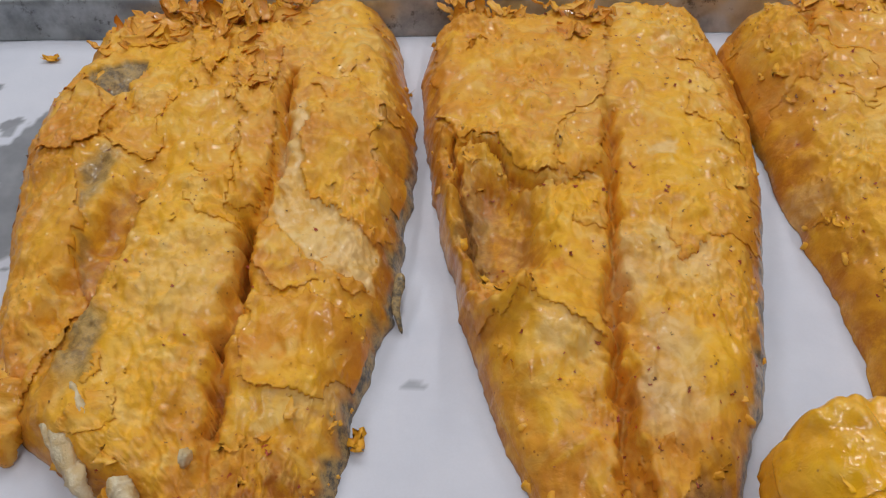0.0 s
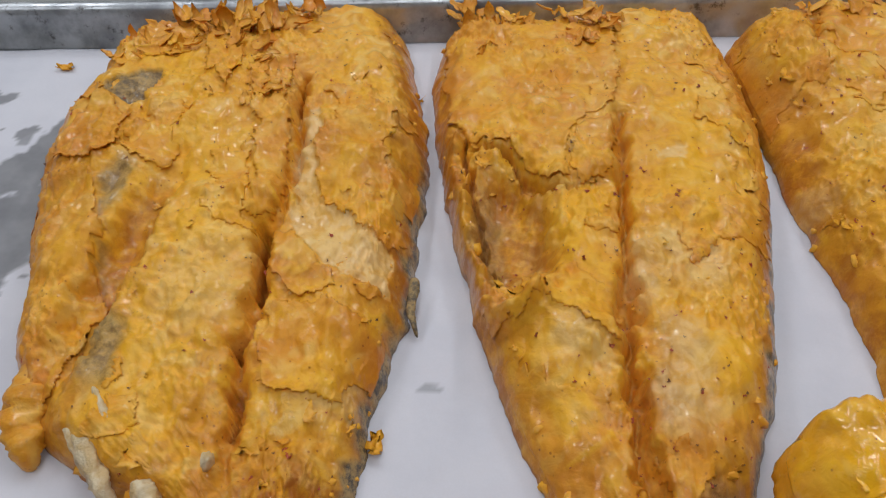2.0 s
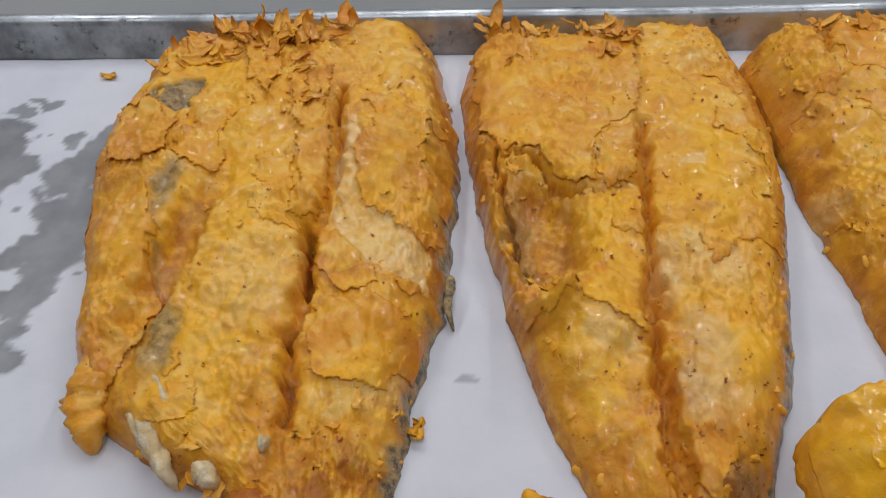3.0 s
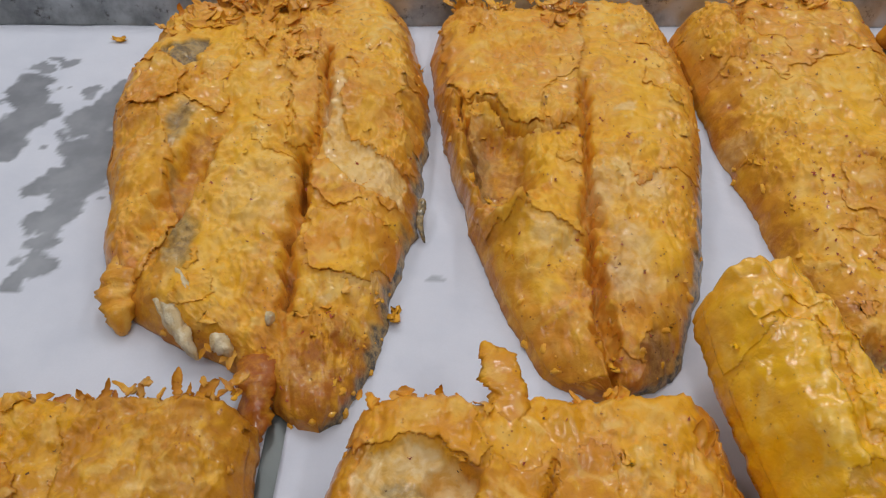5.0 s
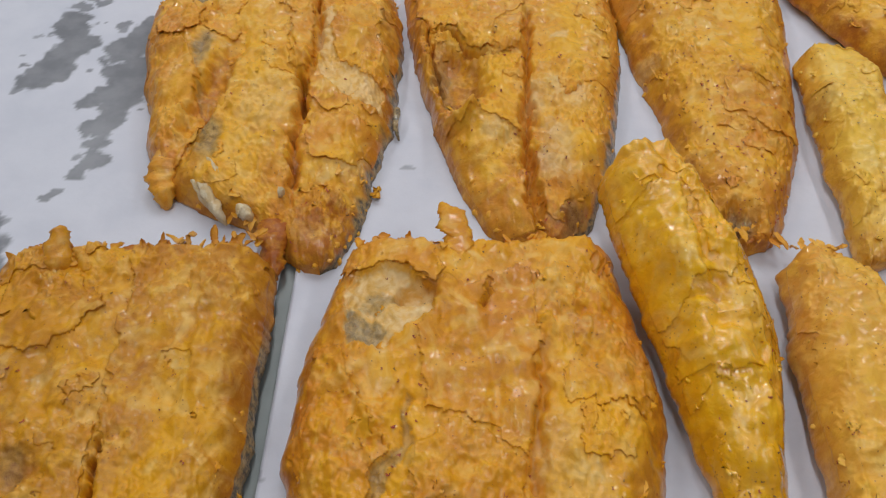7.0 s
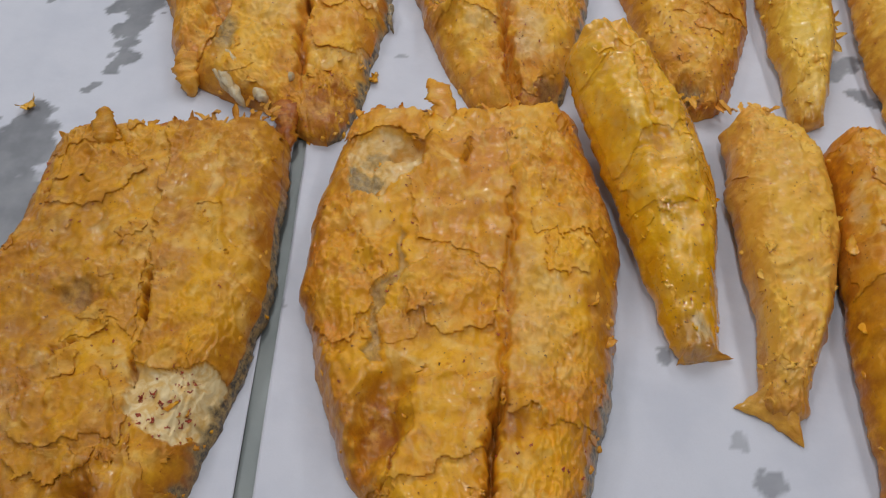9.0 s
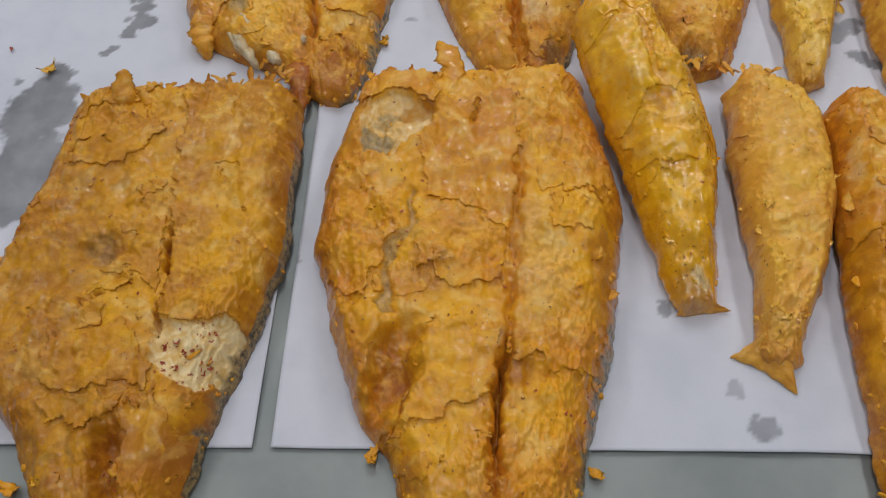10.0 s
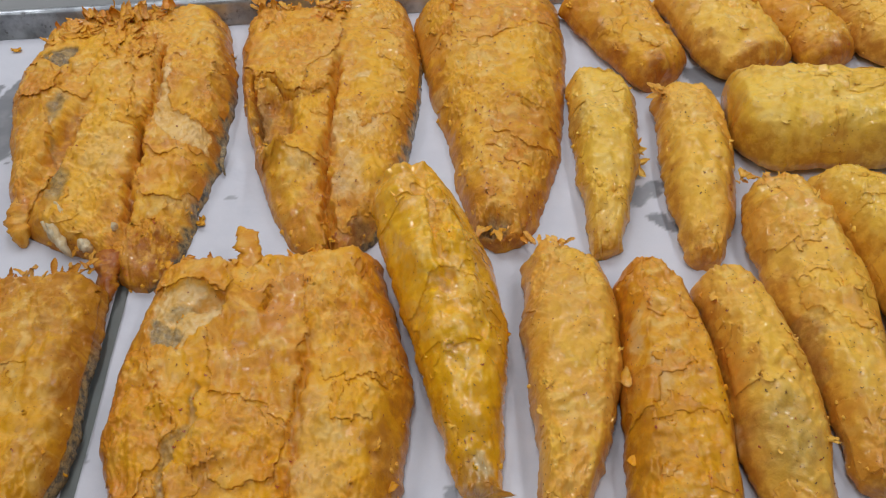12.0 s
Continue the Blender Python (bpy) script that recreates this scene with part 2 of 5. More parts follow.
def make_paper(x0, x1, y0, y1, skew, stains, seed, label):
    """One sheet with a small thickness, slight waves and soaked oil stains of irregular outline."""
    st = 0.0022
    nx, ny = int((x1 - x0) / st), int((BACK - y0) / st)
    fx, fy = np.meshgrid(np.linspace(0, 1, nx + 1), np.linspace(0, 1, ny + 1))
    X = x0 + (x1 - x0) * fx + skew * (1 - fy)
    Y = y0 + (far_edge(X) - y1 - y0) * fy + 0.0012 * fbm(X, np.zeros_like(X), 0.12, seed, 2) * (1 - fy)
    wave = 0.0006 * (fbm(X, Y, 0.09, seed, 2) + 0.6)
    lip = np.exp(-np.minimum(np.minimum(fx * (x1 - x0), (1 - fx) * (x1 - x0)), np.minimum(fy, 1 - fy) * (BACK - y0)) / 0.012)
    Z = 0.0004 + wave + lip * 0.0008 * (1 + grad2(X / 0.05, Y / 0.05, seed + 3))
    oil = np.zeros_like(X)
    wx = X + 0.005 * fbm(X, Y, 0.016, seed + 5, 3)
    wy = Y + 0.005 * fbm(X, Y, 0.016, seed + 9, 3)
    rng = random.Random(seed)
    stains = list(stains)
    for (cx, cy), rx, ry, turn, strength in stains[:]:
        if rx + ry > 0.03:
            for _ in range(5):
                a, k = rng.uniform(0, 6.28), rng.uniform(1.0, 1.7)
                r = 0.0012 + 0.005 * rng.random() ** 2
                stains.append(((cx + math.cos(a) * k * rx, cy + math.sin(a) * k * ry), r, r * rng.uniform(0.6, 1.0), rng.uniform(0, 180), rng.uniform(0.5, 1.0)))
    for (cx, cy), rx, ry, turn, strength in stains:
        c, s = math.cos(radians(turn)), math.sin(radians(turn))
        u, v = (wx - cx) * c + (wy - cy) * s, -(wx - cx) * s + (wy - cy) * c
        d = np.hypot(u / rx, v / ry) + (0.25 * fbm(X, Y, 0.02, seed + 77, 3) if rx + ry > 0.03 else 0)
        oil = np.maximum(oil, strength * step(1.08, 0.92, d))
    n = (nx + 1) * (ny + 1)
    top = np.stack([X, Y, Z], -1).reshape(-1, 3)
    i = np.arange(ny)[:, None] * (nx + 1) + np.arange(nx)[None]
    i = i.reshape(-1)
    faces = np.stack([i, i + 1, i + nx + 2, i + nx + 1], -1).tolist()
    me = mesh_from("paper_sheet", top.tolist(), faces, PAPER, True, {"oil": oil.reshape(-1)})
    ob = tagged(new("paper_sheet", me), label, "paper sheet")
    thick = ob.modifiers.new("thickness", "SOLIDIFY")
    thick.thickness, thick.offset = 0.0003, -1
    return ob


make_paper(-0.52, -0.074, -0.221, 0.0006, -0.004, [
    ((-0.225, 0.300), 0.016, 0.026, -20, 1.0), ((-0.236, 0.277), 0.020, 0.014, 20, 1.0), ((-0.220, 0.248), 0.024, 0.024, 0, 1.0),
    ((-0.228, 0.222), 0.016, 0.020, -15, 1.0), ((-0.250, 0.213), 0.008, 0.009, 0, 1.0), ((-0.226, 0.192), 0.012, 0.018, -10, 1.0),
    ((-0.228, 0.168), 0.011, 0.007, 20, 1.0), ((-0.241, 0.184), 0.008, 0.010, 0, 1.0), ((-0.226, 0.150), 0.010, 0.010, 0, 1.0),
    ((-0.233, 0.136), 0.007, 0.007, 0, 1.0), ((-0.290, 0.310), 0.016, 0.022, 0, 1.0), ((-0.280, 0.283), 0.018, 0.014, 0, 1.0),
    ((-0.290, 0.252), 0.018, 0.030, -20, 1.0), ((-0.296, 0.340), 0.008, 0.005, 10, 0.9), ((-0.284, 0.349), 0.006, 0.003, 10, 0.9),
    ((-0.275, 0.345), 0.006, 0.005, 0, 0.9), ((-0.285, 0.336), 0.006, 0.004, 0, 0.9), ((-0.246, 0.314), 0.006, 0.005, 0, 0.9),
    ((-0.242, 0.154), 0.004, 0.003, 0, 0.8), ((-0.286, 0.047), 0.030, 0.035, -20, 1.0), ((-0.279, -0.017), 0.030, 0.050, -10, 1.0),
    ((-0.248, 0.115), 0.006, 0.006, 0, 0.95), ((-0.282, 0.087), 0.010, 0.016, 10, 1.0), ((-0.310, 0.081), 0.005, 0.004, 0, 0.8)], 11,
    "white baking paper sheet soaked with grey oil stains")
make_paper(-0.067, 0.70, -0.222, 0.0008, 0.0, [
    ((0.001, 0.149), 0.0035, 0.003, 0, 0.6), ((0.171, -0.127), 0.006, 0.0045, 30, 0.8), ((0.206, -0.183), 0.005, 0.0045, 0, 0.5),
    ((0.220, -0.207), 0.009, 0.0055, -35, 0.7), ((0.339, 0.127), 0.022, 0.010, 35, 0.9), ((0.353, 0.094), 0.014, 0.008, -30, 0.9),
    ((0.434, 0.268), 0.03, 0.022, -30, 0.9), ((-0.068, -0.090), 0.004, 0.004, 0, 0.6)], 23,
    "white baking paper sheet with a few oil spots")

# ---- fish ----


def crumb_mesh(rng, size, stretch, flat):
    """One crisp lump of batter: a sphere pushed about by noise."""
    bm = bmesh.new()
    bmesh.ops.create_icosphere(bm, subdivisions=2, radius=1)
    off = Vector((rng.uniform(0, 50), rng.uniform(0, 50), rng.uniform(0, 50)))
    for v in bm.verts:
        c = v.co.copy()
        k = 1 + 0.6 * noise.noise(c * 1.4 + off) + 0.4 * noise.noise(c * 3.0 + off)
        v.co = Vector((c.x * k * flat, c.y * k * stretch, c.z * k)) * size
    out = [tuple(v.co) for v in bm.verts], [tuple(v.index for v in f.verts) for f in bm.faces]
    bm.free()
    return out


CRUMBS = [crumb_mesh(random.Random(k), 1.0, 0.9 + 0.25 * (k % 4), 0.6 + 0.15 * (k % 3)) for k in range(12)]


def flake_mesh(rng):
    """One thin torn flake: a bent sheet with a ragged rim and a thickness."""
    n, m = 8, 7
    top, low, faces = [], [], []
    bend, seed = rng.uniform(0.2, 0.7), rng.uniform(0, 99)
    for i in range(n):
        for j in range(m):
            x, y = (i / (n - 1) - 0.5) * 2, (j / (m - 1) - 0.5) * 2
            rag = 0.35 + 0.45 * max(abs(x), abs(y))
            u, w = x, y * (1 - 0.3 * abs(x))
            x = u + rag * noise.noise((u * 2.2 + seed, w * 2.2, 0)) + 0.25 * noise.noise((u * 5 + seed, w * 5, 3))
            y = w + rag * noise.noise((u * 2.2, w * 2.2 + seed, 5)) + 0.25 * noise.noise((u * 5, w * 5 + seed, 7))
            z = bend * x * x + 0.5 * noise.noise((u * 1.6 + seed, w * 1.6, 9)) + 0.18 * noise.noise((u * 4 + seed, w * 4, 11))
            top.append((x, y * 0.7, z + 0.06))
            low.append((x * 0.97, y * 0.68, z - 0.06))
    k = n * m
    for i in range(n - 1):
        for j in range(m - 1):
            a = i * m + j
            faces += [(a, a + m, a + m + 1, a + 1), (k + a, k + a + 1, k + a + m + 1, k + a + m)]
    rim = [j for j in range(m)] + [i * m + m - 1 for i in range(1, n)] + [(n - 1) * m + j for j in range(m - 2, -1, -1)] + [i * m for i in range(n - 2, 0, -1)]
    for a, b in zip(rim, rim[1:] + rim[:1]):
        faces.append((a, b, k + b, k + a))
    return top + low, faces


FLAKES = [flake_mesh(random.Random(100 + k)) for k in range(10)]


def gather(pieces, matrices):
    """Joins placed pieces into one list of corners and faces."""
    verts, faces = [], []
    for (pv, pf), m in zip(pieces, matrices):
        base = len(verts)
        arr = np.asarray(pv) @ np.array(m.to_3x3()).T + np.array(m.translation)
        verts.extend(arr.tolist())
        faces.extend(tuple(i + base for i in f) for f in pf)
    return verts, faces


def fish_body(o, thick, lift, seed, round_edge=0.02, belly=0.0, far_end=0.05, near_end=0.08, ragged=0.003, torn=0.12, rim_nicks=0.0011, lumps=1.4, shaggy=0.0, bands=0.0,
              crust=0.0012, features=(), pitch=0.00115, edge_height=0.2, hide_side=0, hide_from=0.3):
    """A closed body over a spine: widths to both sides, thickness and lift along it, then folds, tears and lumps.
    Returns corners, faces, attributes and the top's corners with their normals' tilt for scattering."""
    ax, ay = o["far"]
    bx, by = o["near"]
    L = math.hypot(bx - ax, by - ay)
    dx, dy = (bx - ax) / L, (by - ay) / L
    wx, wy = -dy, dx
    wide = max(o["left"]) + max(o["right"])
    nv, nu = int(L / pitch), max(24, int(wide / pitch))
    s = np.linspace(0, 1, nv + 1)

    def profile(values):
        v = np.interp(s, np.linspace(0, 1, len(values)), values)
        k = max(1, nv // 22)
        pad = np.concatenate([np.full(k, v[0]), v, np.full(k, v[-1])])
        return np.convolve(pad, np.ones(2 * k + 1) / (2 * k + 1), "valid")

    a = np.clip(s / far_end, 0, 1)
    b = np.clip((1 - s) / near_end, 0, 1)
    close = (1 - (1 - a) ** 2.8) ** (1 / 2.8) * (1 - (1 - b) ** 2.4) ** (1 / 2.4)
    v = s * L
    hl = profile(o["left"]) * close
    hr = profile(o["right"]) * close
    soft_end = np.minimum(close * 2, 1)
    nick_l = soft_end * (ragged * fbm(v, v * 0 + 3.0, 0.03, seed, 4) + rim_nicks * (np.abs(fbm(v, v * 0 + 13.0, 0.015, seed + 23, 3)) - 0.3))
    nick_r = soft_end * (ragged * fbm(v, v * 0 + 8.0, 0.03, seed + 7, 4) + rim_nicks * (np.abs(fbm(v, v * 0 + 18.0, 0.015, seed + 27, 3)) - 0.3))
    lin = np.linspace(-1, 1, nu + 1)
    q = 0.55 * lin + 0.45 * np.sin(lin * np.pi / 2)
    Q, S = np.meshgrid(q, s)
    half = np.where(Q < 0, hl[:, None], hr[:, None])
    W, V = Q * half + np.where(Q < 0, -np.maximum(nick_l, -0.6 * hl)[:, None], np.maximum(nick_r, -0.6 * hr)[:, None]) * np.abs(Q) ** 12, S * L
    endwob = ragged * (1.6 * fbm(W, W * 0 + 5.0, 0.03, seed + 13, 3) + 1.5 * np.abs(fbm(W, W * 0 + 9.0, 0.011, seed + 14, 4)))
    V = V + endwob * np.where(S < 0.5, np.clip(1 - S / 0.2, 0, 1), np.clip(1 - (1 - S) / 0.2, 0, 1))
    X, Y = ax + dx * V + wx * W, ay + dy * V + wy * W
    T = np.interp(S, np.linspace(0, 1, len(thick)), thick)
    base = np.interp(S, np.linspace(0, 1, len(lift)), lift)
    edge = np.minimum((1 - np.abs(Q)) * half, np.minimum(S, 1 - S) * L * 2.2)
    r = np.minimum(round_edge, 0.9 * np.maximum(np.minimum(hl, hr)[:, None], 0.004))
    f = 1 - np.clip(edge / r, 0, 1)
    dome = edge_height * np.sqrt(np.clip(1 - f ** 8, 0, 1)) + (1 - edge_height) * (1 - f ** 1.9)
    dome = dome * (0.86 + 0.14 * np.cos(Q * 1.3))
    flesh, hide, gold = np.zeros_like(X), np.zeros_like(X), np.zeros_like(X)
    toast = 0.75 * step(0.35, 0.9, f + 0.35 * fbm(X, Y, 0.018, seed + 2, 3))
    inner = np.clip(edge / 0.006, 0, 1)
    H = np.zeros_like(X)
    H += lumps * inner * (0.0022 * fbm(X, Y, 0.05, seed + 21, 2) + 0.0007 * fbm(W * 1.5 + 0.004 * fbm(X, Y, 0.02, seed, 2), V * 0.8, 0.013, seed + 4, 2) + 0.0007 * (ridge_noise(W * 1.5 + 0.006 * fbm(X, Y, 0.025, seed, 2), V * 0.6, 0.022, seed + 8) - 0.7))
    bend = 0.007 * fbm(X, Y, 0.03, seed + 15, 3)
    rough_zone = step(-0.35, 0.45, fbm(X, Y, 0.07, seed + 16, 2) + shaggy)
    crest = np.clip(1 - np.abs(fbm(W * 1.35 + bend, V * 0.75 - bend, 0.013, seed + 17, 3)) * 1.9, 0, 1) ** 2
    crest2 = np.clip(1 - np.abs(fbm(W * 1.2 - bend, V * 0.9 + bend, 0.0075, seed + 18, 2)) * 1.9, 0, 1) ** 2
    H += lumps * inner * (0.0017 * fbm(X, Y, 0.017, seed + 19, 2) + rough_zone * (0.0015 * crest + 0.0010 * crest2))
    if bands:
        wave = V / 0.0125 + 0.9 * fbm(X, Y, 0.03, seed + 40, 2) + 6.0 * np.abs(Q) ** 2
        fold = np.clip(1 - np.abs(fbm(W * 0.4 + bend, V * 1.25 + 2.2 * np.abs(W) * 0.4 + 0.5 * bend, 0.011, seed + 42, 3)) * 1.7, 0, 1) ** 1.5
        H += 2.2 * bands * inner * (fold - 0.4) * (0.6 + 0.4 * np.sin(2 * np.pi * wave * 0.3))
    warpx = X + 0.004 * fbm(X, Y, 0.014, seed + 50, 4)
    warpy = Y + 0.004 * fbm(X, Y, 0.014, seed + 60, 4)
    crisp = 0.35 * rough_zone * crest
    cover, rise = np.full_like(X, -0.02), np.zeros_like(X)
    if crust:
        for size, bar in ((0.10, 0.5 - torn), (0.04, 0.82 - torn)):
            lay = fbm(warpx, warpy, size, seed + int(size * 9000), 5) - bar
            cover = np.maximum(cover, lay * size * 0.55)
        H += lumps * inner * (0.0003 * fbm(X + 0.003 * fbm(X, Y, 0.012, seed + 3, 2), Y, 0.0065, seed + 6, 2))
    sx, sy = X + 0.0048 * fbm(X, Y, 0.016, seed + 51, 5), Y + 0.0048 * fbm(X, Y, 0.016, seed + 61, 5)
    for kind, shape, *rest in features:
        if kind in ("groove", "ridge", "tear"):
            width, depth = rest
            d, along = line_distance(X + 0.0035 * fbm(X, Y, 0.012, seed + 80, 3), Y + 0.0035 * fbm(X, Y, 0.012, seed + 81, 3), shape)
            taper = np.clip(np.minimum(along, 1 - along) * 6 + 0.35, 0, 1)
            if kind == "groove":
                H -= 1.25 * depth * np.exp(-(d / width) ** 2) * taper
                # shade painted along the bottom of the groove
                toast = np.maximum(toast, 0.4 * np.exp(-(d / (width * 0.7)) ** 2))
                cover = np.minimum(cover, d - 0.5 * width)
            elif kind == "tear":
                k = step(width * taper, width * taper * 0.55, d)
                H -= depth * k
                # tear coloured dark to stand for the shade inside it
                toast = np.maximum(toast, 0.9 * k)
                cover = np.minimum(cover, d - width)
            else:
                H += depth * np.exp(-(d / width) ** 2) * taper
            continue
        if kind in ("sheet", "bare", "dull"):
            d, _ = line_distance(sx, sy, [*shape, shape[0]])
            odd = np.zeros(X.shape, bool)
            for (x0, y0), (x1, y1) in zip(shape, [*shape[1:], shape[0]]):
                cross = (y0 > sy) != (y1 > sy)
                odd ^= cross & (sx < (x1 - x0) * (sy - y0) / (y1 - y0 if y1 != y0 else 1e-9) + x0)
            d = np.where(odd, d, -d)
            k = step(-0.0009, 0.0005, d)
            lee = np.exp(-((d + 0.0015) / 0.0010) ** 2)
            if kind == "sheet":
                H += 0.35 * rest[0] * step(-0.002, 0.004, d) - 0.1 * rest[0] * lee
                # dark line painted in the trench outside the rim, as the overhang's shade
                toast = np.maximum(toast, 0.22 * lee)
                rise = np.maximum(rise, 0.65 * rest[0] * np.exp(-(d / 0.0055) ** 2) * np.clip(0.55 + 0.8 * grad2(X / 0.018, Y / 0.018, seed + 130), 0, 1.2))
                cover = np.where(d > -0.0025, np.where(d > 0, np.maximum(cover, d), np.minimum(cover, d)), cover)
                hide *= 1 - k
                flesh *= 1 - k
            elif kind == "bare":
                H -= rest[0] * k
                flesh = np.maximum(flesh, rest[1] * k)
                toast *= 1 - k
                cover = np.minimum(cover, -d)
            else:
                H -= rest[0] * k
                hide = np.maximum(hide, rest[1] * k)
                cover = np.minimum(cover, -d)
            continue
        (cx, cy), (rx, ry, turn), amount = shape, rest[0], rest[1]
        c, sn = math.cos(radians(turn)), math.sin(radians(turn))
        u, w = (warpx - cx) * c + (warpy - cy) * sn, -(warpx - cx) * sn + (warpy - cy) * c
        d = np.hypot(u / rx, w / ry)
        if kind == "flesh":
            k = step(1.05, 0.93, d)
            H -= amount * k
            flesh = np.maximum(flesh, k)
            toast *= 1 - 0.8 * k
        elif kind == "pale":
            flesh = np.maximum(flesh, amount * step(1.25, 0.6, d))
        elif kind == "hide":
            k = step(1.08, 0.9, d)
            H -= amount * k
            hide = np.maximum(hide, k)
        elif kind == "crust":
            k = step(1.05, 0.95, d)
            H += amount * k
        elif kind == "grey":
            hide = np.maximum(hide, amount * step(1.3, 0.5, d))
            cover = np.minimum(cover, (d - 0.8) * min(rx, ry))
        elif kind == "toast":
            toast = np.maximum(toast, amount * step(1.4, 0.4, d))
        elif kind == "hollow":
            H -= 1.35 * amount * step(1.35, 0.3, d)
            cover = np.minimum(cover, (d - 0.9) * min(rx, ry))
            # the hollow's shade, put into its colour
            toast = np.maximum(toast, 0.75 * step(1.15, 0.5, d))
        elif kind == "gold":
            gold = np.maximum(gold, amount * step(1.4, 0.4, d))
        elif kind == "bulge":
            H += amount * step(1.3, 0.0, d)
    seam = np.full_like(X, 0.02)
    for kind, shape, *rest in features:
        if kind == "groove":
            seam = np.minimum(seam, line_distance(X, Y, shape)[0])
    pool = np.minimum(edge, seam * 1.6) + 0.011 * fbm(X, Y, 0.035, seed + 140, 3)
    gold = np.maximum(gold * step(-0.004, 0.012, pool), 0.5 * step(0.008, 0.028, pool))
    toast = np.maximum(toast, 0.85 * step(0.86, 0.98, S + 0.06 * fbm(X, Y, 0.03, seed + 141, 2)))
    if hide_side:
        k = step(0.74, 0.93, f + 0.16 * fbm(X, Y, 0.012, seed + 90, 3)) * (Q * hide_side > 0) * step(hide_from, hide_from + 0.12, S)
        hide = np.maximum(hide, k)
    Z = base + T * (belly + (1 - belly) * dome) + H * np.clip(dome * 1.4, 0, 1)
    Z = np.maximum(Z, base + 0.0012 + 0.25 * belly * T)
    cols = nu + 1
    nb = 9
    top = np.stack([X, Y, Z], -1)
    k = np.linspace(0, 1, nb + 2)[1:-1]
    right, left = top[:, -1, :], top[:, 0, :]
    low = right[:, None, :] * (1 - k[None, :, None]) + left[:, None, :] * k[None, :, None]
    under = np.interp(s, np.linspace(0, 1, len(lift)), lift) + 0.0008
    sink = np.minimum(1, 6 * np.minimum(k, 1 - k))
    low[:, :, 2] = low[:, :, 2] * (1 - sink) + under[:, None] * sink
    ring = np.concatenate([top, low], 1)
    m = cols + nb
    mid = np.array([(ax + bx) / 2, (ay + by) / 2, 0])
    verts = (ring - mid).reshape(-1, 3)
    i = (np.arange(nv)[:, None] * m + np.arange(m)[None]).reshape(-1)
    j = (np.arange(nv)[:, None] * m + (np.arange(m)[None] + 1) % m).reshape(-1)
    faces = np.stack([i, i + m, j + m, j], -1).tolist()

    def wide_attr(arr):
        return np.concatenate([arr, np.repeat(arr[:, -1:], nb, 1)], 1).reshape(-1)

    floats = {"flesh": wide_attr(flesh), "hide": wide_attr(hide), "toast": np.clip(wide_attr(toast), 0, 1), "crisp": np.clip(wide_attr(crisp), 0, 1), "gold": wide_attr(gold)}
    shells = crust_shell(X, Y, Z + rise, cover, edge, S, toast, gold, seed, mid, crust) if crust else []
    inside = (f < 0.75) & (S > 0.03) & (S < 0.97)
    border = (f > 0.6) & (f < 0.98) & (half > 0.004)
    return verts, faces, floats, (top - mid)[inside], mid, (top - mid)[border], shells


def crust_pieces(cell):
    """The separate patches of a grid of kept cells, largest first."""
    big = cell.size + 1
    mark = np.where(cell, np.arange(cell.size).reshape(cell.shape), big)
    for _ in range(3000):
        last = mark.copy()
        for _ in range(8):
            for axis in (0, 1):
                for way in (1, -1):
                    near = np.roll(mark, way, axis)
                    edge = [slice(None), slice(None)]
                    edge[axis] = 0 if way == 1 else -1
                    near[tuple(edge)] = big
                    mark = np.where(cell, np.minimum(mark, near), big)
        if (mark == last).all():
            break
    keys, counts = np.unique(mark[cell], return_counts=True)
    order = np.argsort(-counts)
    return [mark == keys[i] for i in order if counts[i] >= 30]


